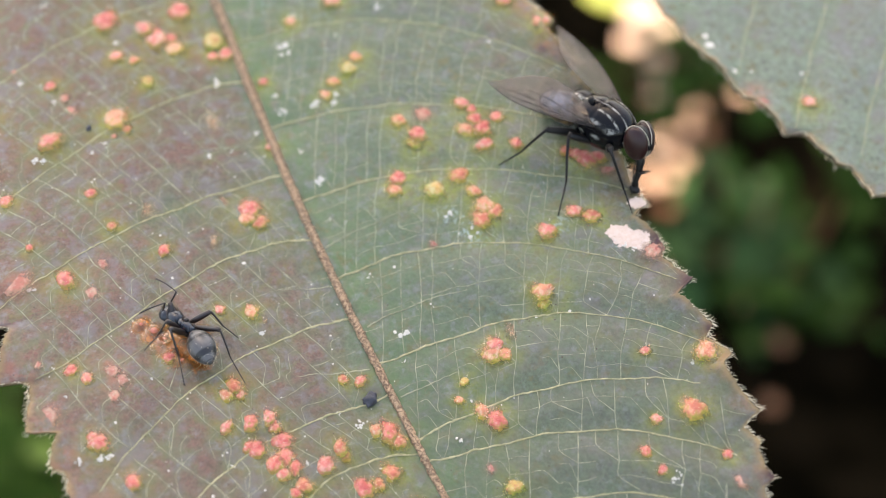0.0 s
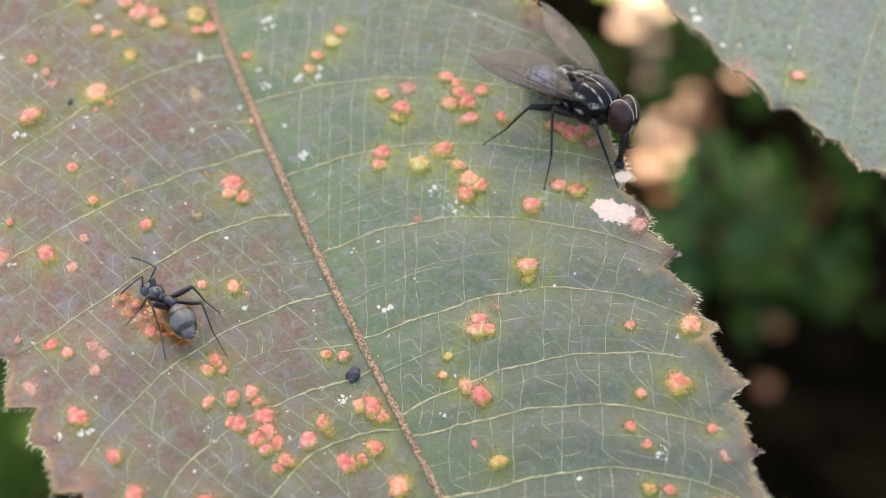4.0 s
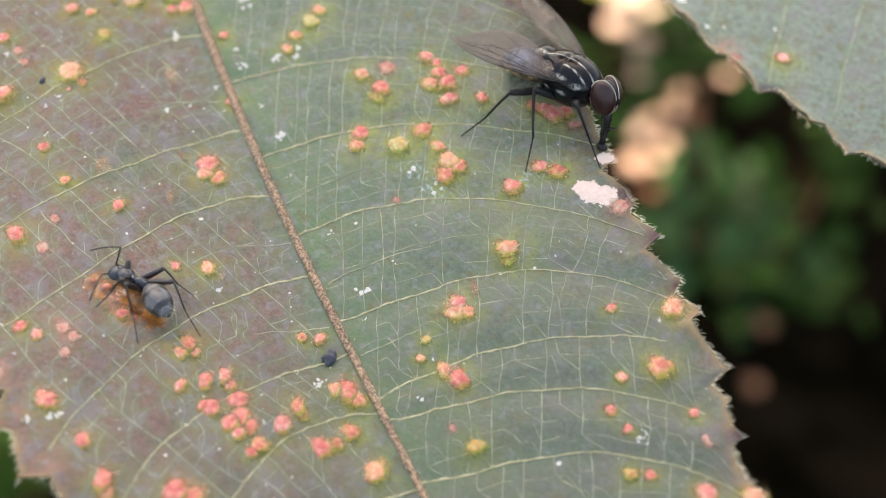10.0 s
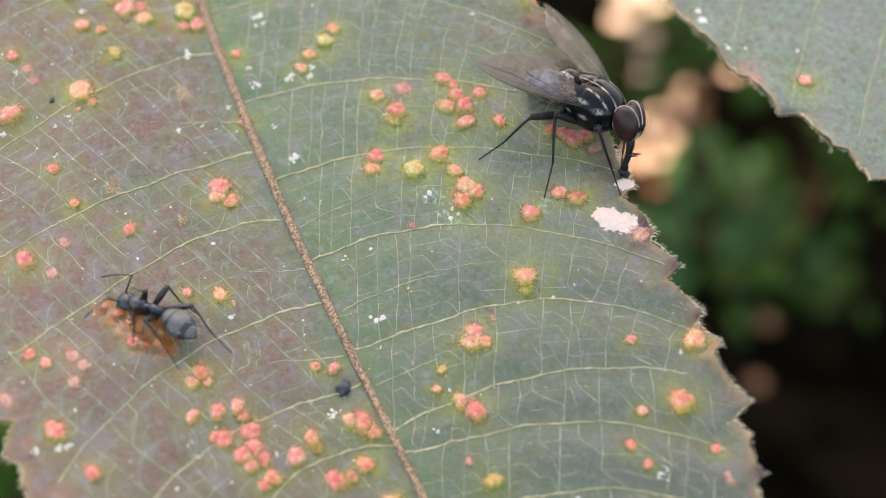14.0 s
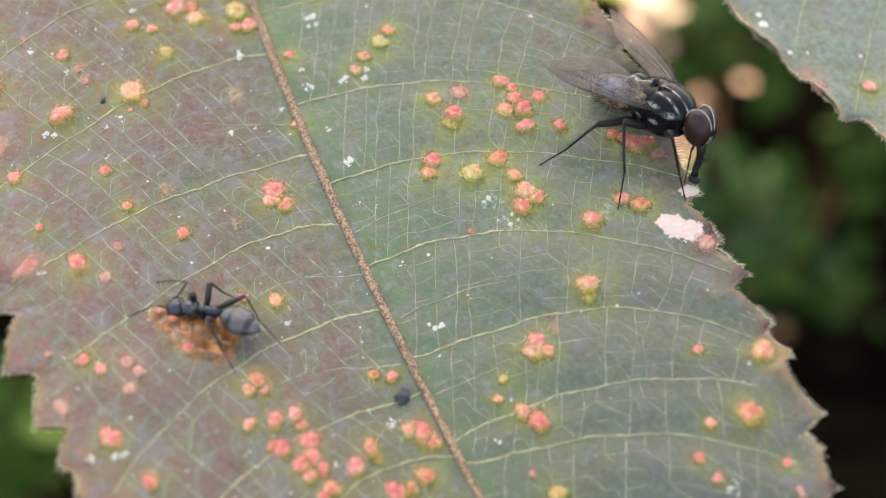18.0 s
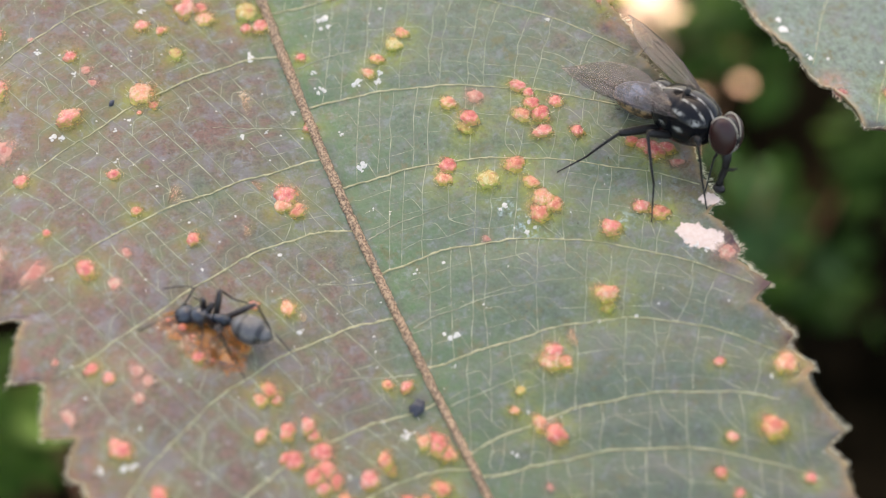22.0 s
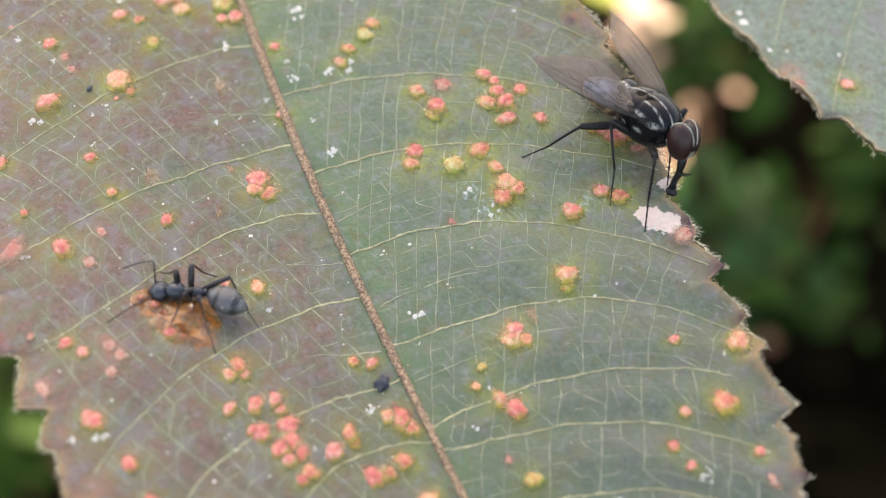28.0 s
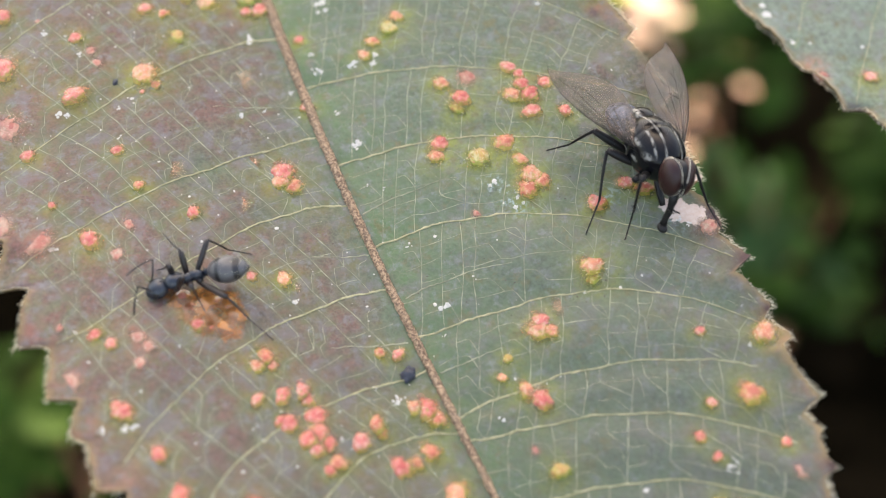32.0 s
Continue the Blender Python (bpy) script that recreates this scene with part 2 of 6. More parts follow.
def tube(points, radii, sides=6, flat=1.0, up=(0, 0, 1), closed=True):
    """Points and faces of a tube along a line; flat: its height against its width."""
    p = np.asarray(points, dtype=float)
    n = len(p)
    r = np.broadcast_to(np.asarray(radii, dtype=float), (n,))
    t = np.gradient(p, axis=0)
    t /= np.linalg.norm(t, axis=1)[:, None] + 1e-12
    u = np.asarray(up, dtype=float)
    side = np.cross(t, u)
    bad = np.linalg.norm(side, axis=1) < 1e-3
    side[bad] = np.cross(t[bad], (0.3, 1, 0.2))
    side /= np.linalg.norm(side, axis=1)[:, None]
    rise = np.cross(side, t)
    a = np.linspace(0, 2 * np.pi, sides, endpoint=False)
    v = p[:, None] + r[:, None, None] * (np.cos(a)[None, :, None] * side[:, None] + flat * np.sin(a)[None, :, None] * rise[:, None])
    f = []
    for i in range(n - 1):
        for k in range(sides):
            k2 = (k + 1) % sides
            f.append((i * sides + k, i * sides + k2, (i + 1) * sides + k2, (i + 1) * sides + k))
    if closed:
        f += [tuple(range(sides))[::-1], tuple((n - 1) * sides + k for k in range(sides))]
    return v.reshape(-1, 3), f


def joined(pieces):
    """Several (points, faces) as one."""
    verts, faces, base = [], [], 0
    for v, f in pieces:
        verts.append(np.asarray(v))
        faces += [tuple(i + base for i in q) for q in f]
        base += len(v)
    return np.concatenate(verts), faces


# ---- the leaf's own frame: x across to the right half, y towards the stalk, z off its upper face ----
LEAF = Matrix(((0.9178, -0.3969, -0.0123, -7.686 * MM), (0.3899, 0.9066, -0.1616, 47.718 * MM),
               (0.0753, 0.1435, 0.9868, 546.583 * MM), (0, 0, 0, 1)))


def bend(x, y):
    """Height of the blade: a shallow trough along the midrib."""
    xc, yc = np.clip(x, -21, 21), np.clip(y, -34, 26)
    return (-2.15235 - 0.01031 * xc + 0.02629 * yc - 0.00579 * xc ** 2 + 0.00133 * xc * yc + 0.00031 * yc ** 2
            + 0.308 * np.sqrt(xc ** 2 + 9) - 0.012 * np.maximum(-34 - y, 0) ** 2)


# secondary veins: side, then y as a polynomial in x
VEINS_LEFT = [
    (-1, 25.5, -0.05, -0.026, 0.0003), (-1, 18.75, -0.02, -0.0225, 0.0), (-1, 11.02, -0.1422, -0.04407, -0.00098),
    (-1, 3.635, 0.0098, -0.00996, 0.00016), (-1, -1.248, -0.3339, -0.06742, -0.00199), (-1, -6.684, -0.0577, -0.01964, 0.00053),
    (-1, -11.81, 0.0583, 0.01586, 0.00281), (-1, -15.61, -0.4706, -0.09246, -0.00047), (-1, -20.01, -0.13, -0.045, 0.0),
    (-1, -26.0, -0.12, -0.03, 0.0),
]
VEINS_RIGHT = [
    (1, 20.5, -0.10, -0.018, -0.0007), (1, 14.03, -0.1567, -0.0161, -0.00086), (1, 7.02, -0.0935, -0.0306, 0.00022),
    (1, 1.366, 0.0109, -0.03514, 0.00037), (1, -4.14, 0.0537, -0.03251, -0.0001), (1, -9.888, -0.1255, 0.01415, -0.00197),
    (1, -14.815, 0.0896, -0.01534, -0.00049), (1, -16.05, -0.2312, 0.01429, -0.00202), (1, -19.67, -0.2907, 0.02877, -0.00302),
    (1, -25.0, -0.02, -0.024, 0.0), (1, -30.0, -0.05, -0.02, 0.0),
]
VEINS = VEINS_LEFT + VEINS_RIGHT
# weaker veins between them, with the stretch of x over which each one shows
MINOR_VEINS = [
    (1, 9.765, 0.009, -0.031, 0.4, 4.6), (1, -2.07, 0.186, -0.0377, 0.2, 5.8), (1, -7.73, 0.149, -0.0348, 0.5, 6.4), (1, -12.35, 0.12, -0.03, 0.6, 4.2),
    (-1, 5.61, -0.271, 0.0, 0.5, 5.4), (-1, -4.66, -0.255, 0.0, 0.4, 3.4), (-1, -10.18, -0.236, 0.0, 0.3, 4.2), (-1, 14.6, -0.2, -0.01, 0.4, 3.6),
]
# margin teeth, from the stalk to the tip: y of the tip, its width, the width of the notch below it
TEETH_RIGHT = [
    (28, 6.0, 5.0), (24.5, 11.5, 10.6), (21, 14.6, 13.8), (17.5, 16.3, 15.4), (14, 17.2, 16.3), (10.5, 17.7, 16.9), (5.9, 17.75, 17.3),
    (2.11, 18.25, 17.55), (-2.6, 18.3, 17.5), (-8.0, 17.4, 16.35), (-10.8, 17.08, 16.65), (-13.2, 17.4, 16.2), (-15.95, 17.1, 16.55),
    (-17.85, 17.2, 16.35), (-21.15, 17.0, 15.85), (-22.62, 16.05, 15.72), (-24.5, 15.8, 14.95), (-27.85, 15.2, 14.0), (-31.5, 13.6, 12.4), (-35.5, 11.6, 10.4),
    (-40, 8.6, 7.4), (-45, 5.0, 4.0), (-52, 0.1, 0.1),
]
TEETH_LEFT = [
    (28, 5.5, 4.6), (24.5, 11.0, 10.0), (21, 14.4, 13.4), (17, 16.6, 15.6), (13, 17.7, 16.7), (9, 18.2, 17.4), (5.6, 18.3, 17.8), (1.7, 18.85, 17.65),
    (-1.2, 18.85, 17.15), (-4.75, 18.4, 17.0), (-8.1, 17.75, 16.35), (-10.3, 17.1, 16.5), (-13.2, 16.8, 15.4), (-16.6, 15.3, 14.4),
    (-19.8, 14.9, 13.8), (-23.2, 14.2, 13.0), (-27, 13.2, 12.0), (-31, 11.8, 10.6), (-35.5, 9.8, 8.6), (-40, 7.2, 6.0), (-45, 4.2, 3.4), (-52, 0.1, 0.1),
]


def margin(teeth, y):
    """Width of one half at y: each tooth swells towards its tip and falls back steeply below it."""
    ys, ws = [30.0], [0.6]
    for ty, tip, notch in teeth:
        ys += [ty + 0.55, ty, ty - 0.16, ty - 0.42]
        ws += [tip - 0.14 * (tip - notch), tip, notch + 0.35 * (tip - notch), notch]
    order = np.argsort(ys)
    w = np.interp(y, np.array(ys)[order], np.array(ws)[order])
    return w + 0.07 * np.sin(5.1 * y + 1.0) * np.sin(2.3 * y) + 0.04 * np.sin(14.3 * y)


# galls: place on the blade, radius, kind
GALLS_A = [
    (-6.92, 17.7, 0.65, 0), (-2.29, 17.33, 0.6, 0), (-4.87, 16.59, 0.46, 0), (3.94, 13.62, 0.31, 1), (6.78, 13.66, 0.45, 0),
    (16.05, 8.35, 0.35, 0), (17.4, 5.81, 0.44, 0), (-13.31, -14.63, 0.45, 0), (-13.3, -15.24, 0.31, 0), (-10.35, -16.39, 0.55, 0),
    (-9.89, -16.8, 0.53, 0), (-13.03, -16.63, 0.41, 0), (-1.09, -18.51, 0.5, 1), (4.58, -23.27, 0.28, 0), (10.13, -23.92, 0.28, 2),
    (10.95, -24.38, 0.25, 0), (12.86, -26.3, 0.39, 0), (14.77, -27.43, 0.43, 1), (-14.65, 16.17, 0.38, 0), (-15.49, 12.25, 0.58, 0),
    (-16.1, 8.17, 0.62, 3), (-17.85, 2.15, 0.56, 3), (-6.98, 14.85, 0.36, 0), (-6.1, 14.2, 0.29, 1),
]
GALLS_B = [
    (-4.41, 15.55, 0.53, 0), (-3.54, 15.35, 0.4, 0), (-3.54, 14.58, 0.46, 1), (-1.07, 14.34, 0.53, 2), (-1.4, 13.32, 0.33, 0),
    (-0.68, 13.21, 0.43, 0), (-5.74, 12.4, 0.36, 2), (-11.17, 13.53, 0.35, 0), (-10.71, 12.51, 0.28, 3), (-10.58, 11.54, 0.25, 3),
    (-12.89, 15.4, 0.16, 3), (-8.48, 10.14, 0.57, 1), (-7.89, 9.24, 0.25, 0), (-8.71, 8.96, 0.12, 0), (-3.23, 8.4, 0.57, 4),
    (-12.29, 9.56, 0.52, 0), (0.81, 10.32, 0.26, 0), (-0.34, 5.62, 0.29, 0), (-15.47, 6.23, 0.3, 0), (-11.03, 5.31, 0.27, 0),
    (-8.63, 3.5, 0.42, 4), (-10.57, 2.81, 0.27, 1), (-15.0, 2.79, 0.2, 0), (-8.33, 0.41, 0.29, 0),
]
GALLS_C = [
    (-11.63, 0.55, 0.26, 3), (-13.77, 0.15, 0.43, 0), (-16.21, 0.79, 0.62, 3), (-3.07, 1.68, 0.55, 0), (-3.45, 1.21, 0.37, 1),
    (-2.84, 0.77, 0.4, 1), (-5.68, 0.3, 0.3, 4), (-4.28, 2.79, 0.28, 4), (4.64, 8.13, 0.32, 1), (3.87, 7.5, 0.29, 1),
    (5.84, 8.51, 0.46, 2), (6.5, 9.01, 0.33, 1), (7.06, 3.58, 0.35, 1), (8.6, 3.33, 0.38, 3), (7.76, 2.16, 0.44, 0),
    (7.32, 1.75, 0.34, 2), (10.84, 2.81, 0.35, 0), (11.16, 2.14, 0.28, 0), (11.0, 1.4, 0.41, 0), (10.3, 0.97, 0.44, 1),
    (11.17, 0.63, 0.44, 0), (12.23, 0.96, 0.31, 0), (10.87, -0.42, 0.4, 0), (12.53, -1.2, 0.31, 0),
]
GALLS_D = [
    (5.6, 0.03, 0.37, 0), (5.06, -0.54, 0.37, 1), (7.13, -1.71, 0.46, 2), (8.75, -1.57, 0.46, 1), (9.04, -2.89, 0.36, 1),
    (9.24, -4.06, 0.45, 1), (8.78, -4.73, 0.48, 1), (9.59, -4.59, 0.36, 1), (5.8, -4.68, 0.21, 3), (14.8, -2.94, 0.31, 0),
    (15.23, -3.43, 0.3, 0), (15.56, -3.98, 0.46, 0), (16.17, -4.11, 0.36, 0), (16.34, -4.97, 0.36, 3), (13.56, -6.72, 0.33, 0),
    (14.22, -7.38, 0.39, 1), (11.66, -6.95, 0.44, 0), (16.24, -10.74, 0.41, 3), (17.17, 5.06, 0.29, 0), (9.99, -10.28, 0.49, 1),
    (9.67, -10.82, 0.32, 2), (13.16, -15.75, 0.22, 0), (15.99, -17.13, 0.45, 1), (13.89, -19.7, 0.49, 1),
]
GALLS_E = [
    (12.01, -19.3, 0.22, 0), (10.71, -20.64, 0.22, 0), (11.03, -21.85, 0.21, 0), (14.3, -22.51, 0.21, 0), (14.31, -24.07, 0.29, 3),
    (-5.13, -4.8, 0.35, 1), (-4.65, -5.33, 0.23, 4), (-6.65, -4.22, 0.26, 0), (-1.9, -10.19, 0.26, 1), (-1.06, -10.52, 0.29, 0),
    (6.28, -11.93, 0.37, 0), (5.93, -12.29, 0.43, 1), (6.47, -12.6, 0.31, 1), (4.02, -12.97, 0.23, 2), (3.36, -13.79, 0.23, 1),
    (4.23, -14.91, 0.34, 1), (4.68, -15.74, 0.42, 0), (7.59, -11.57, 0.34, 4), (-0.79, -13.9, 0.45, 0), (-1.32, -13.57, 0.31, 1),
    (-0.53, -14.51, 0.36, 1), (-3.41, -13.88, 0.41, 1), (-3.38, -14.33, 0.3, 0), (-4.48, -14.6, 0.38, 0),
]
GALLS_F = [
    (-7.48, -8.88, 0.42, 1), (-7.28, -9.4, 0.28, 0), (-7.96, -9.25, 0.28, 1), (-8.5, -10.96, 0.3, 0), (-7.31, -11.13, 0.38, 0),
    (-6.32, -11.12, 0.36, 0), (-6.21, -11.63, 0.3, 0), (-7.45, -12.65, 0.43, 0), (-7.77, -12.3, 0.27, 0), (-6.13, -12.64, 0.41, 0),
    (-6.29, -13.49, 0.38, 0), (-6.86, -13.7, 0.35, 0), (-6.7, -14.27, 0.32, 0), (-6.03, -14.19, 0.3, 0), (-5.99, -15.26, 0.4, 1),
    (-6.43, -15.48, 0.27, 0), (-3.11, -16.4, 0.43, 0), (-1.53, -16.08, 0.44, 1), (-2.36, -16.41, 0.27, 1), (4.03, -19.32, 0.38, 2),
    (3.34, -17.92, 0.19, 3), (-14.79, -5.29, 0.27, 0), (-14.17, -6.02, 0.25, 0), (-16.3, -4.34, 0.19, 3),
]
GALLS_G = [
    (-12.96, -6.07, 0.33, 3), (-12.58, -6.69, 0.33, 3), (-13.19, -7.45, 0.27, 3), (-14.6, -9.77, 0.4, 0), (-14.79, -9.31, 0.24, 0),
    (-13.6, -12.38, 0.34, 0), (-16.53, -7.54, 0.45, 3), (-12.68, -1.08, 0.29, 3), (-10.06, -5.08, 0.22, 0), (-10.03, -6.14, 0.28, 0),
]
ALL_GALLS = GALLS_A + GALLS_B + GALLS_C + GALLS_D + GALLS_E + GALLS_F + GALLS_G


def vein_y(v, x):
    return v[1] + v[2] * x + v[3] * x * x + v[4] * x ** 3


def relief(x, y, veins, galls):
    """The blade's quilting: sunk along the veins, raised between them and round the galls."""
    near = np.full(np.shape(x), 9.0)
    for v in veins:
        d = np.abs(y - vein_y(v, x))
        near = np.where((x * v[0] > -0.2), np.minimum(near, d), near)
    z = 0.10 * (1 - np.exp(-(near / 1.0) ** 2)) + 0.08 * (1 - np.exp(-(x / 1.2) ** 2))
    z = z + 0.05 * np.sin(0.9 * x + 0.35 * y) * np.sin(0.7 * y - 0.25 * x) + 0.012 * np.sin(3.7 * x + 1.0) * np.sin(3.1 * y)
    swell = np.zeros(np.shape(x))
    for gx, gy, gr, tone in galls:
        d2 = ((x - gx) ** 2 + (y - gy) ** 2) / (1.25 * gr) ** 2
        swell = np.maximum(swell, (0.22 if tone < 3 else 0.08) * gr * np.exp(-d2))
    return z + swell, near


def make_leaf(name, label, frame_matrix, teeth_left, teeth_right, veins, galls, shape, material, step=0.17, columns=190, thick=0.2):
    """A serrate leaf: blade with both faces, midrib, side veins, a net of fine veins and hairs on the margin."""
    leaf = new(name)
    leaf.matrix_world = frame_matrix
    tagged(leaf, label, "leaf", "leaves of the twig")
    ys = np.arange(29.9, -51.9, -step)
    wl, wr = margin(teeth_left, ys), margin(teeth_right, ys)
    s = np.sin(np.linspace(-np.pi / 2, np.pi / 2, columns) * 0.92) / np.sin(np.pi / 2 * 0.92)
    x = np.where(s[None] < 0, s[None] * wl[:, None], s[None] * wr[:, None])
    y = np.broadcast_to(ys[:, None], x.shape)
    rise, near = relief(x, y, veins, galls)
    z = shape(x, y) + rise
    edge = np.minimum(wr[:, None] - x, x + wl[:, None])
    curl = 0.25 * np.exp(-edge / 0.7) * np.sin(1.3 * y + 0.6 * np.sign(x))
    z = z + curl
    top = np.stack([x, y, z], -1).reshape(-1, 3)
    low = top - (0, 0, thick)
    rows, n = len(ys), columns
    i = np.arange(rows - 1)[:, None] * n + np.arange(n - 1)[None]
    quads = np.stack([i, i + n, i + n + 1, i + 1], -1).reshape(-1, 4)
    total = rows * n
    ring = list(range(n)) + [r * n + n - 1 for r in range(1, rows)] + [(rows - 1) * n + k for k in range(n - 2, -1, -1)] + [r * n for r in range(rows - 2, 0, -1)]
    rim = [(a, b, b + total, a + total) for a, b in zip(ring, ring[1:] + ring[:1])]
    blade = link("blade", np.concatenate([top, low]), np.concatenate([quads, quads[:, ::-1] + total]).tolist() + rim, material, leaf)
    fx, fy, fe = x.ravel(), y.ravel(), edge.ravel()
    halo, blush, wet, brown, dry = (np.zeros(total) for _ in range(5))
    for gx, gy, gr, tone in galls:
        d2 = (fx - gx) ** 2 + (fy - gy) ** 2
        if tone < 3:
            halo = np.maximum(halo, (1.0 if tone else 0.85) * (1.0 if gx > 0 else 0.72) * np.exp(-((fx - gx) ** 2 + (fy - gy + 0.35 * gr) ** 2) / (2.5 * gr + 0.14) ** 2))
        elif tone == 3:
            blush = np.maximum(blush, 0.7 * np.exp(-d2 / (1.35 * gr) ** 2))
    return leaf, blade, (fx, fy, fe, near.ravel(), halo, blush, wet, brown, dry)


# bluish mealy spots
BLOOM = [(7.2, -3.5), (7.8, -4.6), (8.1, -5.3), (15.0, -9.7), (2.6, 15.8), (12.3, -6.9)]


def soft(fx, fy, x, y, r, sharp=2.0):
    return np.exp(-(((fx - x) ** 2 + (fy - y) ** 2) / r ** 2) ** (sharp / 2))


def finish_blade(blade, values, red):
    fx, fy, fe, near, halo, blush, wet, brown, dry = values
    # the darkening below y = -4 stands in for weaker light there
    for key, v in (("red", red), ("vein", np.exp(-(near / 0.55) ** 2)), ("halo", halo), ("blush", blush), ("wet", wet),
                   ("brown", brown), ("dry", dry), ("tip_shade", 0.55 * np.clip((-4 - fy) / 18, 0, 1)), ("bloom", sum(soft(fx, fy, x, y, 0.75) for x, y in BLOOM)), ("margin", np.exp(-(fe / 0.28) ** 2)),
                   ("lush", 0.85 * np.exp(-((fx - 1.2) / 3.6) ** 2) * (fx > 0.2) + 0.3 * np.exp(-(fx / 1.5) ** 2))):
        attribute(blade, key, np.concatenate([v, v]))


def surface(x, y):
    """Height of the main leaf's upper face."""
    return bend(x, y) + relief(np.asarray(x, dtype=float), np.asarray(y, dtype=float), VEINS, ALL_GALLS)[0]


leaf, blade, values = make_leaf("leaf", "bronzed green serrate leaf with many pink galls and pale veins", LEAF,
                                TEETH_LEFT, TEETH_RIGHT, VEINS, ALL_GALLS, bend, MAT_LEAF)
fx, fy, fe, near, halo, blush, wet, brown, dry = values
red = 0.64 / (1 + np.exp((fx + 0.9) / 0.7)) + 0.05 + 0.14 * np.clip((-fx - 4) / 6, 0, 1) * np.clip((4 - fy) / 8, 0, 1) + 0.44 * np.clip((fx - 9) / 8, 0, 1) * np.clip((fy + 26) / 10, 0.55, 1)
red -= 0.08 * np.exp(-((near - 0.0) / 0.9) ** 2) + 0.18 * soft(fx, fy, -9, -21, 4) + 0.22 * soft(fx, fy, -5, 2.5, 3.5)
red += 0.10 * soft(fx, fy, -12, 12, 8)
for px, py, pr in ((15.3, -9.25, 0.72), (15.9, -9.75, 0.62), (14.95, -8.75, 0.42), (16.95, -7.7, 0.5)):
    dry[:] = np.maximum(dry, soft(fx, fy, px, py, pr, 4))
for px, py, pr in ((17.1, -13.1, 0.75), (16.85, -10.3, 0.7), (17.4, -13.3, 0.6), (15.7, -24.4, 0.4), (16.9, -16.0, 0.3), (16.6, 4.0, 0.3)):
    brown[:] = np.maximum(brown, soft(fx, fy, px, py, pr))
for px, py, pr in ((17.0, 4.2, 0.7), (17.2, 7.6, 0.8), (16.4, -11.0, 0.9), (15.9, -24.0, 1.2), (15.0, -26.0, 1.2), (-16.6, -9.6, 0.9), (-17.2, -4.5, 0.9),
                   (-15.6, -13.2, 1.0), (16.6, -17.9, 1.1), (16.6, -20.4, 0.8), (16.8, -4.5, 1.1), (16.3, -10.3, 0.5), (-13.0, -5.5, 0.55), (-12.5, -6.5, 0.5), (-12.1, -5.6, 0.5), (-13.0, -6.7, 0.5)):
    blush[:] = np.maximum(blush, 0.7 * soft(fx, fy, px, py, pr))
CRUST = [(-10.75, -3.85, 0.62), (-10.35, -4.5, 0.75), (-9.9, -5.3, 0.85), (-9.5, -6.1, 0.85), (-8.7, -6.7, 0.7), (-9.2, -4.9, 0.85), (-8.0, -6.1, 0.65), (-8.4, -5.2, 0.7)]
for px, py, pr in CRUST:
    wet[:] = np.maximum(wet, 0.8 * soft(fx, fy, px, py, 1.1 * pr, 4))
finish_blade(blade, values, red)


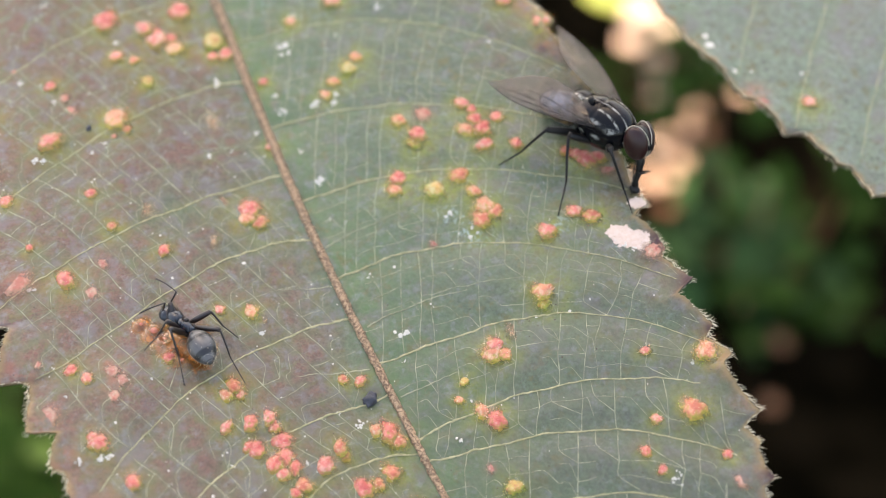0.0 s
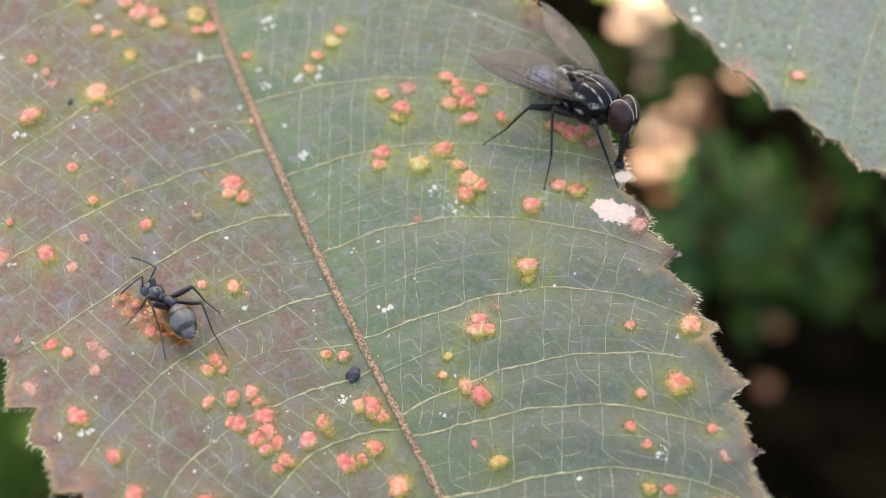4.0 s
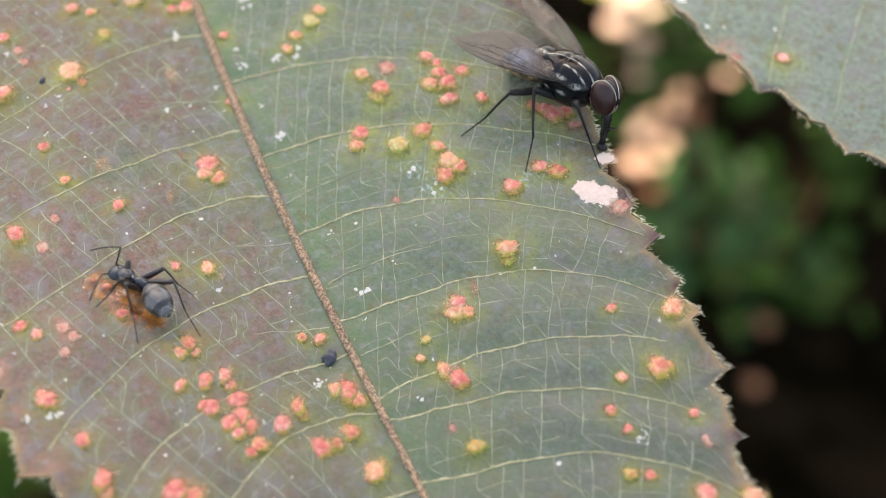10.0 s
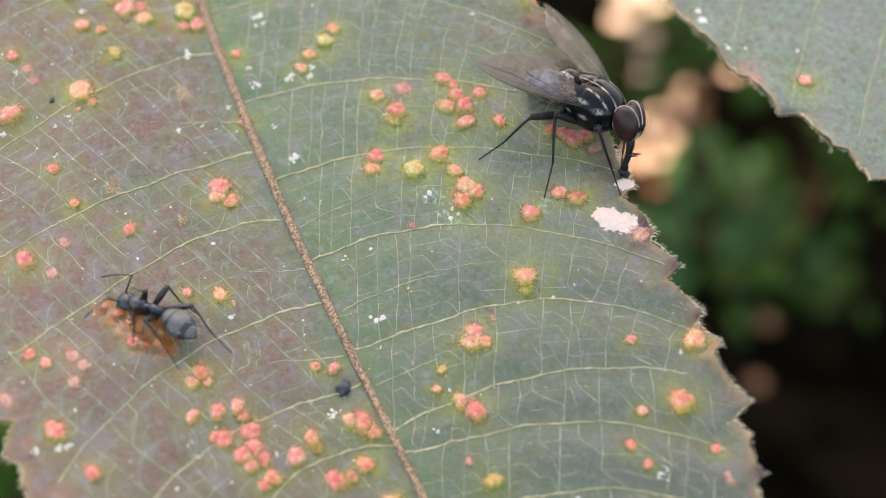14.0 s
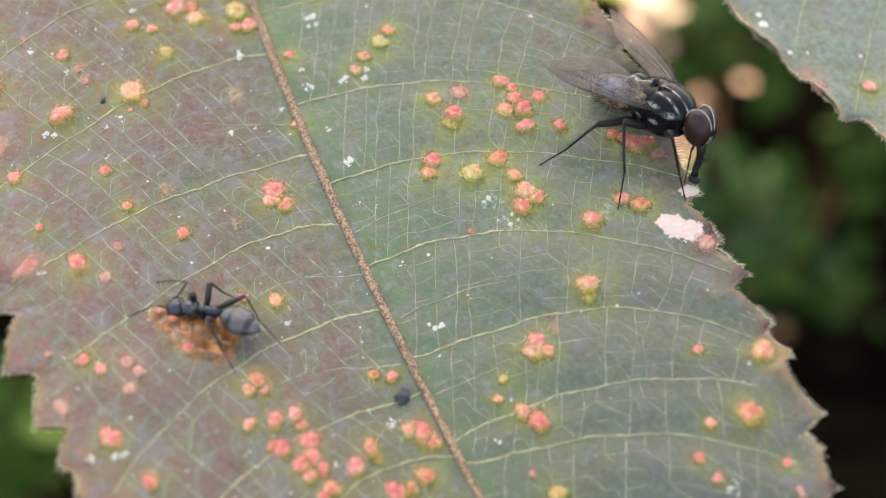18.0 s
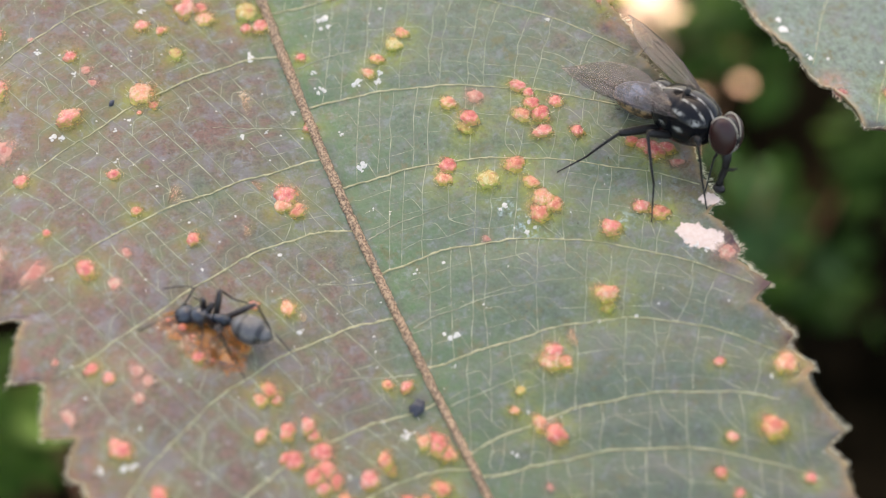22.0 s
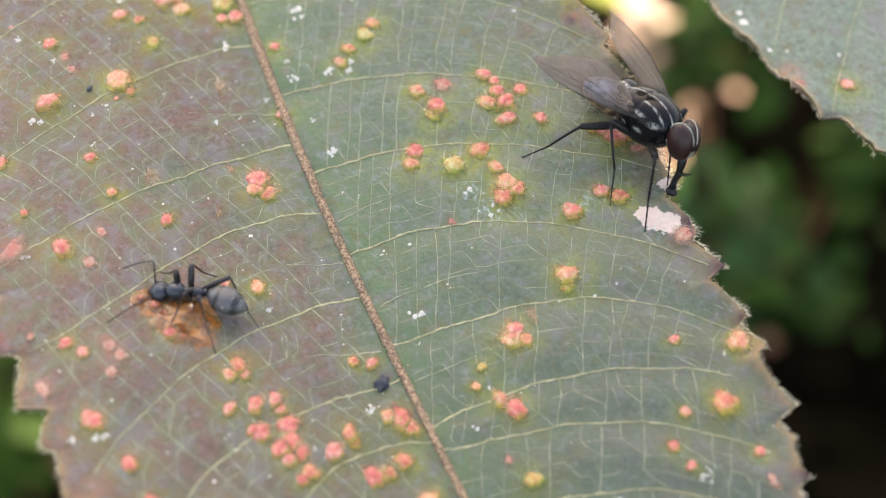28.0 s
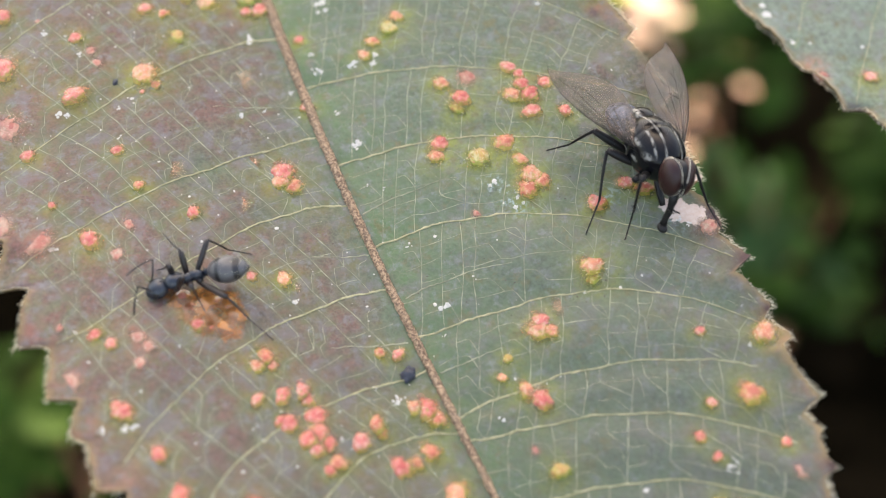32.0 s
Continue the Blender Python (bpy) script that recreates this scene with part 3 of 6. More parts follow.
def dress_leaf(leaf, blade, veins, shape_full, teeth_left, teeth_right, seed, y_top=29.5, y_end=-50, fine=True, detail=1.0, vein_width=1.0):
    """Midrib, side veins, fine veins and marginal hairs of a leaf."""
    rng = np.random.default_rng(seed)
    y = np.arange(y_top, y_end, -0.35)
    yc = np.clip(y, -23, 19)
    xm = -0.198 - 0.01122 * yc + 0.00238 * yc ** 2 - 0.0000026 * yc ** 4 - 0.02 * np.minimum(y + 16, 0)
    r = np.interp(y, [y_end, -20, 0, 20, 30], [0.05, 0.18, 0.245, 0.31, 0.38]) * (1 + 0.07 * np.sin(7 * y))
    fine_y = np.arange(y_top, y_end, -0.09)
    xf, rf = np.interp(-fine_y, -y, xm), np.interp(-fine_y, -y, r)
    v, f = tube(np.stack([xf, fine_y, shape_full(xf, fine_y) + 0.05], -1), rf * (1 + rng.normal(0, 0.05, len(fine_y))), 14, 0.75)
    v = v + rng.normal(0, 0.022, v.shape)
    link("midrib", v, f, MAT_MIDRIB, leaf, "brown scurfy midrib")
    lines = []
    for vein in veins:
        side = vein[0]
        teeth = teeth_left if side < 0 else teeth_right
        xs = np.arange(0.1, 17.6, 0.22) * side
        vy = vein_y(vein, xs) + 0.05 * np.sin(1.7 * xs + vein[1]) + 0.012 * np.sin(5.3 * xs + 2 * vein[1]) + rng.normal(0, 0.018, len(xs))
        keep = np.abs(xs) < margin(teeth, vy) - 0.35
        last = int(np.argmin(keep)) if not keep.all() else len(xs)
        if last < 5:
            continue
        xs, vy = xs[:last], vy[:last]
        pts = np.stack([xs + np.interp(vy, y[::-1], xm[::-1]) * np.exp(-np.abs(xs)), vy, shape_full(xs, vy) + 0.02], -1)
        rr = np.linspace(0.062, 0.028, last) * vein_width * (1 + 0.14 * np.sin(5 * xs) + rng.normal(0, 0.12, last))
        tv, tf = tube(pts, rr, 8, 0.4)
        link("vein", tv, tf, MAT_VEIN, leaf)
        lines.append((side, vein))
    if fine:
        for side, y0, a, b, x0, x1 in MINOR_VEINS:
            xs = np.arange(x0, x1, 0.2) * side
            vy = y0 + a * xs + b * xs * xs + 0.04 * np.sin(2.1 * xs + y0) + rng.normal(0, 0.02, len(xs))
            tv, tf = tube(np.stack([xs, vy, shape_full(xs, vy) + 0.014], -1), np.linspace(0.046, 0.014, len(xs)) * (1 + rng.normal(0, 0.12, len(xs))), 7, 0.4)
            link("vein", tv, tf, MAT_VEINLET, leaf)
        net, trace = [], []

        def strand(points, radius, teeth, side):
            """A fine vein laid along the face through a few points, smoothly bent."""
            p = np.asarray(points)
            k = np.linspace(0, len(p) - 1, 4 * (len(p) - 1) + 1)
            xx, yy = np.interp(k, range(len(p)), p[:, 0]), np.interp(k, range(len(p)), p[:, 1])
            for _ in range(1):
                xx[1:-1] = 0.5 * xx[1:-1] + 0.25 * (xx[2:] + xx[:-2])
                yy[1:-1] = 0.5 * yy[1:-1] + 0.25 * (yy[2:] + yy[:-2])
            if (np.abs(xx) < margin(teeth, yy) - 0.15).all() and (xx * side > 0.25).all():
                trace.append(np.stack([np.interp(np.linspace(0, 1, 40), np.linspace(0, 1, len(xx)), c) for c in (xx, yy)], -1))
                rr = 0.88 * radius * (1 + 0.34 * rng.normal(0, 1, len(xx))).clip(0.5, 1.6)
                net.append(tube(np.stack([xx, yy, shape_full(xx, yy) + 0.004], -1), rr, 6, 0.32, closed=False))

        for side in (-1, 1):
            teeth = teeth_left if side < 0 else teeth_right
            mine = sorted((v for s, v in lines if s == side), key=lambda v: -v[1])
            for a, b in zip(mine, mine[1:]):
                # rungs lean from each vein towards the midrib below it; thinner ties run across between them
                pitch = 1.08
                cols = int(20.5 / pitch)
                gap = abs(vein_y(a, 8 * side) - vein_y(b, 8 * side))
                rows = max(3, int(gap / 0.85))
                nodes = np.zeros((cols, rows + 1, 2))
                for i in range(cols):
                    start = 0.5 + pitch * (i + rng.uniform(-0.3, 0.3))
                    sway = rng.normal(0, 0.10)
                    for j in range(rows + 1):
                        k = (j + (rng.uniform(-0.13, 0.13) if 0 < j < rows else 0)) / rows
                        x = side * (start - 0.42 * gap * k + sway * np.sin(np.pi * k) + rng.normal(0, 0.045) * (0 < j < rows))
                        ya = vein_y(a, x)
                        nodes[i, j] = x, ya + (vein_y(b, x) - ya) * k
                for i in range(cols):
                    reach = rng.random()
                    if reach < 0.76:
                        strand(nodes[i], rng.uniform(0.017, 0.026), teeth, side)
                    elif i + 1 < cols:
                        j = int(rng.integers(1, rows))
                        strand(np.concatenate([nodes[i, :j + 1], nodes[i + 1, j + 1:j + 2]]), rng.uniform(0.018, 0.026), teeth, side)
                    for j in range(1, rows):
                        if i + 1 < cols and rng.random() < 0.72:
                            strand([nodes[i, j], 0.5 * (nodes[i, j] + nodes[i + 1, j]) + rng.normal(0, 0.05, 2), nodes[i + 1, min(rows, j + int(rng.integers(0, 2)))]],
                                   rng.uniform(0.010, 0.018), teeth, side)
        # a greener, paler band in the blade along each fine vein
        cell = 0.08
        spots = (np.concatenate(trace) - (-22, -34)) / cell
        spots = spots[(spots.min(1) > 0) & (spots[:, 0] < 549) & (spots[:, 1] < 699)].astype(int)
        field = np.zeros((550, 700))
        field[spots[:, 0], spots[:, 1]] = 1.0
        wave = np.exp(-2 * (np.pi * 1.9) ** 2 * (np.fft.fftfreq(550)[:, None] ** 2 + np.fft.fftfreq(700)[None] ** 2))
        field = np.clip(np.fft.ifft2(np.fft.fft2(field) * wave).real / 0.16, 0, 1)
        co = np.zeros(3 * len(blade.data.vertices), dtype=np.float32)
        blade.data.vertices.foreach_get("co", co)
        grid = ((co.reshape(-1, 3)[:, :2] / MM - (-22, -34)) / cell).astype(int)
        attribute(blade, "net", field[grid[:, 0].clip(0, 549), grid[:, 1].clip(0, 699)])
        nv, nf = joined(net)
        tagged(link("vein_net", nv, nf, MAT_VEINLET, leaf, "net of fine pale veins"), kind="stuff")
    hairs = []
    for side, teeth in ((-1, teeth_left), (1, teeth_right)):
        for yy in np.arange(27, -40, -0.045 / detail):
            yy = yy + rng.uniform(-0.04, 0.04)
            w = float(margin(teeth, np.array([yy]))[0])
            x0 = side * (w - 0.03)
            length = rng.uniform(0.10, 0.42)
            z0 = float(shape_full(np.array([x0]), np.array([yy]))[0])
            d = np.array([side, rng.normal(-0.35, 0.5), rng.normal(0.25, 0.4)])
            d /= np.linalg.norm(d)
            p0 = np.array([x0, yy, z0 - 0.08])
            hairs.append(tube([p0, p0 + 0.55 * length * d, p0 + length * (d + (0, -0.12, 0))], [0.017, 0.012, 0.004], 3))
    hv, hf = joined(hairs)
    tagged(link("margin_hairs", hv, hf, MAT_HAIR, leaf, "short pale hairs along the margin"), kind="stuff")


dress_leaf(leaf, blade, VEINS, surface, TEETH_LEFT, TEETH_RIGHT, 5)


# ---- galls ----
def gall_shape(seed, sides=30, rings=18):
    """A soft swelling of radius one with a few rounded knobs, which runs out into the blade, with its rise for the
    colour, tilted to paint a shade side.
    """
    rng = np.random.default_rng(seed)
    verts, rise, edge = [], [], []
    off = Vector(rng.uniform(-50, 50, 3))
    knobs = [(rng.uniform(0.0, 0.52), rng.uniform(0, 6.28), rng.uniform(0.28, 0.46), rng.uniform(0.22, 0.52)) for _ in range(int(rng.integers(2, 6)))]
    pit_a, pit_q = rng.uniform(0, 6.28), rng.uniform(0.0, 0.3)
    for i in range(rings + 1):
        q = 1.45 * (1 - i / rings) + 0.015
        for k in range(sides):
            b = 2 * np.pi * k / sides
            d = Vector((q * np.cos(b), q * np.sin(b), 0))
            wide = 1 + 0.34 * noise.noise(Vector((np.cos(b), np.sin(b), 0)) * 0.9 + off)
            swell = math.exp(-(q / (0.78 * wide)) ** 2.1)
            knob = max(h * math.exp(-((d.x - u * math.cos(a)) ** 2 + (d.y - u * math.sin(a)) ** 2) / r ** 2) for u, a, r, h in knobs)
            pit = math.exp(-((d.x - pit_q * math.cos(pit_a)) ** 2 + (d.y - pit_q * math.sin(pit_a)) ** 2) / 0.018)
            lump = 0.12 * noise.noise(d * 2.6 + off) + 0.05 * noise.noise(d * 7.0 + off)
            verts.append((d.x, d.y, 0.72 * swell + knob * min(1.0, 1.6 * swell) + lump * swell - 0.22 * pit))
            edge.append(swell)
            # the sin(b) term paints the -y side as the gall's shade side
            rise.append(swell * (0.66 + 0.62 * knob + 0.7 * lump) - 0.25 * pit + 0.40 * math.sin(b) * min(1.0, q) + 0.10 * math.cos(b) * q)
    faces = [(i * sides + k, i * sides + (k + 1) % sides, (i + 1) * sides + (k + 1) % sides, (i + 1) * sides + k) for i in range(rings) for k in range(sides)]
    faces.append(tuple(rings * sides + k for k in range(sides)))
    return verts, faces, rise, edge


rng = np.random.default_rng(11)
GALL_MESHES = {}
for tone in range(5):
    for variant in range(9):
        gv, gf, gr, ge = gall_shape(10 * tone + variant)
        me = bpy.data.meshes.new("gall")
        me.from_pydata([tuple(c * MM for c in v) for v in gv], [], gf)
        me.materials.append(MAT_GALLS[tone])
        me.polygons.foreach_set("use_smooth", [True] * len(me.polygons))
        me.attributes.new("rise", "FLOAT", "POINT").data.foreach_set("value", np.array(gr, dtype=np.float32))
        me.attributes.new("edge", "FLOAT", "POINT").data.foreach_set("value", np.array(ge, dtype=np.float32))
        GALL_MESHES[tone, variant] = me
fuzz = []
GALL_LABELS = ("pink-red leaf gall", "orange-pink leaf gall", "yellow-green leaf gall", "dull flat reddish gall", "faded tan gall scar")
for gx, gy, gr, tone in ALL_GALLS:
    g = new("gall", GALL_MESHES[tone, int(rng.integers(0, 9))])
    g.parent = leaf
    z = float(bend(gx, gy)) + float(relief(np.array([gx]), np.array([gy]), VEINS, ())[0][0])
    high = (0.46, 0.45, 0.45, 0.15, 0.06)[tone] * gr
    g.location = (gx * MM, gy * MM, (z + (0.03 if tone < 3 else 0.02) * gr) * MM)
    # only small turns, so that the painted shade sides stay aligned
    g.rotation_euler = (rng.uniform(-0.05, 0.05), rng.uniform(-0.05, 0.05), rng.uniform(-0.6, 0.6))
    wide = 2.0
    g.scale = (wide * gr * rng.uniform(0.88, 1.15), wide * gr * rng.uniform(0.88, 1.15), high)
    tagged(g, GALL_LABELS[tone])
    for _ in range(int(14 * gr / 0.5) if tone < 3 else 0):
        a, q = rng.uniform(0, 6.28), rng.uniform(0.3, 1.35)
        d = np.array([np.cos(a) * q, np.sin(a) * q, 0.9])
        d /= np.linalg.norm(d)
        k = math.sqrt(max(0.02, 1 - min(1, q) ** 2))
        p0 = np.array([gx + 1.1 * gr * min(q, 1.15) * np.cos(a), gy + 1.1 * gr * min(q, 1.15) * np.sin(a), z + 0.2 * gr + 0.5 * high * k])
        ln = rng.uniform(0.12, 0.34)
        fuzz.append(tube([p0, p0 + ln * d], [0.006, 0.002], 3, closed=False))
hv, hf = joined(fuzz)
tagged(link("gall_hairs", hv, hf, MAT_HAIR, leaf, "fine pale hairs on the galls"), kind="stuff")

# ---- the weeping gall at which the ant feeds ----
m = Nodes("gall_crust", 0.22, 0.0, 0.5)
col = m.mix(m.span(m.noise(0.9, 3, 0.5), 0.36, 0.62), (0.14, 0.044, 0.009), (0.33, 0.125, 0.030))
col = m.mix(m.span(m.attribute("knob"), 0.35, 0.8, 0.0, 0.85), col, (0.46, 0.135, 0.095))
col = m.mix(m.span(m.attribute("edge"), 0.15, 0.75), (0.24, 0.165, 0.042), col)
m.color(col)
m.bump(m.math("ADD", m.noise(0.3, 4, 0.6, shift=3.0), m.math("MULTIPLY", m.noise(0.1, 3, shift=8.0), 0.2)), 0.22, 0.06)
m.set("Alpha", m.span(m.math("ADD", m.attribute("edge"), m.span(m.noise(0.5, 4, shift=7.0), 0.3, 0.7, -0.16, 0.16)), 0.10, 0.85, 0.0, 0.78))
m.set("Coat Weight", 0.35)
m.set("Coat Roughness", 0.12)
MAT_CRUST = m.mat
cx, cy = np.meshgrid(np.linspace(-12.4, -6.6, 110), np.linspace(-8.2, -2.6, 106))
body = np.zeros(cx.shape)
for px, py, pr in CRUST:
    body = np.maximum(body, np.exp(-(((cx - px) ** 2 + (cy - py) ** 2) / (0.92 * pr) ** 2) ** 1.3))
knob_rng = np.random.default_rng(13)
knobs = np.zeros(cx.shape)
for _ in range(11):
    px, py = knob_rng.uniform(-11.0, -7.8), knob_rng.uniform(-7.0, -3.6)
    knobs = np.maximum(knobs, knob_rng.uniform(0.4, 1.0) * np.exp(-((cx - px) ** 2 + (cy - py) ** 2) / knob_rng.uniform(0.20, 0.36) ** 2))
cz = surface(cx.ravel(), cy.ravel()).reshape(cx.shape) + 0.12 * body + 0.20 * knobs * body - 0.03
index = np.arange(cx.size).reshape(cx.shape)
quads = np.stack([index[:-1, :-1], index[:-1, 1:], index[1:, 1:], index[1:, :-1]], -1).reshape(-1, 4)
quads = quads[body.ravel()[quads].max(1) > 0.03]
crust = link("gall_crust", np.stack([cx, cy, cz], -1).reshape(-1, 3), quads.tolist(), MAT_CRUST, leaf, "wet orange crust of a chewed gall")
attribute(crust, "edge", body.ravel())
attribute(crust, "knob", (knobs * body).ravel())

# ---- white flecks and specks of dirt on the leaf ----
SPECKS_A = [
    (2.67, 11.98, 0.36), (1.38, 2.17, 0.3), (2.1, -8.92, 0.28), (1.12, 9.08, 0.18), (3.14, 7.23, 0.24), (4.4, 7.22, 0.21),
    (4.21, 6.74, 0.17), (1.11, 4.6, 0.14), (1.1, 7.72, 0.21), (-0.81, 6.94, 0.17), (-13.29, 8.52, 0.24),
    (-12.94, 8.4, 0.17), (-12.72, 14.5, 0.18), (-11.31, 12.38, 0.14), (-10.7, 6.13, 0.13), (-3.95, 6.09, 0.2),
    (-2.7, 5.98, 0.14), (-9.4, 8.59, 0.17), (-10.22, 8.19, 0.14), (-6.71, 15.96, 0.18), (9.0, 11.7, 0.21),
    (4.16, 13.92, 0.18), (5.95, 11.26, 0.14), (14.03, 5.98, 0.17), (-15.5, 0.13, 0.19), (-15.62, -4.83, 0.12),
    (-15.76, -10.4, 0.18), (-14.67, -10.51, 0.24), (-14.27, -10.57, 0.18),
]
SPECKS_B = [
    (-15.42, -6.64, 0.09), (-1.87, -12.84, 0.18), (-2.12, -12.99, 0.15), (2.48, -15.75, 0.15), (11.4, -22.46, 0.18),
    (11.66, -22.26, 0.12), (15.12, -17.33, 0.15), (-2.78, -11.93, 0.12), (-4.92, -6.08, 0.16), (1.79, -4.86, 0.13),
    (-5.25, -14.06, 0.12), (-8.85, -13.09, 0.12), (7.26, -3.46, 0.23), (8.01, -5.16, 0.25), (-1.82, 11.45, 0.25),
    (-9.95, 19.99, 0.19), (-3.95, 17.93, 0.15), (1.57, -10.36, 0.09), (-11.18, -7.0, 0.12), (15.04, -9.78, 0.16),
    (15.39, -10.11, 0.13), (14.7, -9.3, 0.09), (1.1, -0.42, 0.1), (1.82, -1.02, 0.1), (-16.76, -2.99, 0.09),
]
flakes = []
for x, y, r in SPECKS_A + SPECKS_B:
    for _ in range(6 if r > 0.15 else 4):
        n = 7
        a = np.linspace(0, 2 * np.pi, n, endpoint=False) + rng.uniform(0, 1)
        rr = r * rng.uniform(0.5, 1.0) * rng.uniform(0.35, 0.8, n)
        ox, oy = rng.normal(0, 0.55, 2) * r
        px, py = x + ox + rr * np.cos(a), y + oy + rr * np.sin(a)
        pz = surface(px, py)
        ring = np.stack([px, py, pz + 0.005], -1)
        crown = np.stack([x + ox + 0.6 * rr * np.cos(a), y + oy + 0.6 * rr * np.sin(a), pz + 0.035 * rng.uniform(0.4, 1.3, n)], -1)
        faces = [(k, (k + 1) % n, n + (k + 1) % n, n + k) for k in range(n)] + [tuple(range(n, 2 * n))]
        flakes.append((np.concatenate([ring, crown]), faces))
for _ in range(330):
    y = rng.uniform(-28, 22)
    x = rng.uniform(-16, 16) if rng.random() < 0.45 else rng.uniform(-16, -1)
    r = rng.uniform(0.02, 0.06) if rng.random() < 0.9 else rng.uniform(0.06, 0.12)
    n = 5
    a = np.linspace(0, 2 * np.pi, n, endpoint=False)
    px, py = x + r * np.cos(a) * rng.uniform(0.5, 1.4), y + r * np.sin(a)
    pz = surface(px, py)
    flakes.append((np.stack([px, py, pz + 0.03], -1), [tuple(range(n))]))
fv, ff = joined(flakes)
flecks = link("white_flecks", fv, ff, MAT_FLECK, None, "", False)
flecks.matrix_world = LEAF
tagged(flecks, "small chalky white flecks stuck to the leaf", "flecks", "", "stuff")

# ---- specks of dirt ----
m = Nodes("dirt", 0.8)
m.color(m.mix(m.noise(0.3, 2), (0.015, 0.012, 0.010), (0.07, 0.05, 0.03)))
MAT_DIRT = m.mat
crumbs = []
for _ in range(520):
    x, y = rng.uniform(-16, 16), rng.uniform(-28, 22)
    if rng.random() < 0.08:
        x, y = 8.8 + rng.normal(0, 1.2), -11.4 + rng.normal(0, 0.5)
    r = rng.uniform(0.014, 0.045)
    a = np.linspace(0, 2 * np.pi, 6, endpoint=False)
    px, py = x + r * rng.uniform(0.5, 1.6) * np.cos(a), y + r * rng.uniform(0.5, 1.6) * np.sin(a)
    pz = surface(px, py)
    low = np.stack([px, py, pz], -1)
    high = np.stack([x + 0.5 * (px - x), y + 0.5 * (py - y), pz + 0.7 * r], -1)
    crumbs.append((np.concatenate([low, high]), [(k, (k + 1) % 6, 6 + (k + 1) % 6, 6 + k) for k in range(6)] + [tuple(range(6, 12))]))
cv, cf = joined(crumbs)
dirt = link("dirt", cv, cf, MAT_DIRT)
dirt.matrix_world = LEAF
tagged(dirt, "fine dark specks of dirt on the leaf", "dirt", "", "stuff")

# ---- second leaf beyond ----
def bend_flat(x, y):
    return 0.004 * x ** 2 - 0.0045 * np.maximum(-y - 8, 0) ** 2 + 0.02 * y


VEINS_FAR = [(s, y0, a * s, -0.012, 0.0) for y0 in (24, 18, 12, 6.5, 1, -4.5, -10, -15.5, -21, -27, -33) for s, a in ((-1, -0.55), (1, -0.55))]
TEETH_FAR_LEFT = [
    (28, 6.0, 5.2), (24, 12.0, 11.2), (20, 15.0, 14.4), (15, 16.6, 16.2), (10, 17.1, 16.8), (6, 17.2, 16.9), (2, 17.0, 16.8), (-1.5, 16.7, 16.3), (-5.0, 16.4, 15.1),
    (-8.4, 15.2, 14.4), (-11, 14.6, 13.6), (-14, 13.2, 12.0), (-18, 11.0, 9.8), (-23, 8.2, 7.0), (-29, 4.6, 3.6), (-36, 1.5, 0.8), (-52, 0.1, 0.1),
]
FAR_GALLS = [(-13.42, -3.83, 0.42, 0), (-16.1, -2.5, 0.35, 3)]
LEAF_FAR = LEAF @ pose(43.8 * MM, 1.5 * MM, -2.4 * MM, 0, 0, 8)
far_leaf, far_blade, far_values = make_leaf("leaf", "grey-green serrate leaf with a ragged yellowish margin", LEAF_FAR,
                                            TEETH_FAR_LEFT, TEETH_FAR_LEFT, VEINS_FAR, FAR_GALLS, bend_flat, MAT_LEAF_FAR, 0.3, 110)
far_red = 0.15 + 0.25 * np.clip((far_values[0] + 13) / 8, 0, 1)
far_values[5][:] = np.maximum(far_values[5], 0.9 * soft(far_values[0], far_values[1], -16.0, -1.6, 0.8))
far_values[7][:] = np.maximum(far_values[7], soft(far_values[0], far_values[1], -15.8, -5.2, 0.5))
finish_blade(far_blade, far_values, far_red)


def far_surface(x, y):
    return bend_flat(x, y) + relief(np.asarray(x, dtype=float), np.asarray(y, dtype=float), VEINS_FAR, FAR_GALLS)[0]


for gx, gy, gr, tone in FAR_GALLS:
    g = new("gall", GALL_MESHES[tone, 2])
    g.parent = far_leaf
    g.location = (gx * MM, gy * MM, float(far_surface(np.array([gx]), np.array([gy]))[0]) * MM)
    g.scale = (1.5 * gr, 1.5 * gr, 0.35 * gr)
    tagged(g, GALL_LABELS[tone])
dress_leaf(far_leaf, far_blade, VEINS_FAR, far_surface, TEETH_FAR_LEFT, TEETH_FAR_LEFT, 8, fine=False, detail=0.6, vein_width=0.6)

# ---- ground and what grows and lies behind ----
# soil coloured near black to stand in for shade under the plants
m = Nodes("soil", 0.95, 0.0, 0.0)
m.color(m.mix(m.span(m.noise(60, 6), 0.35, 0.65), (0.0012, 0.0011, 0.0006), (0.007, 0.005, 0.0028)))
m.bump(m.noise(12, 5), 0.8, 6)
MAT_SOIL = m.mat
gv, gf = [], []
rings = [0.0, 0.2, 0.4, 0.7, 1.0, 1.5, 2.5, 5, 12, 40, 150, 600]
for r in rings:
    for k in range(40):
        a = 2 * np.pi * k / 40
        gv.append((r * np.cos(a), 0.6 + r * np.sin(a), 0.012 * noise.noise(Vector((r * np.cos(a) * 6, r * np.sin(a) * 6, 0)))))
for i in range(len(rings) - 1):
    gf += [(i * 40 + k, i * 40 + (k + 1) % 40, (i + 1) * 40 + (k + 1) % 40, (i + 1) * 40 + k)[::-1] for k in range(40)]
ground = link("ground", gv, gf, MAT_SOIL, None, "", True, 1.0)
tagged(ground, "brown ground, coloured near black for the shade under the plants", "ground", "", "structure")


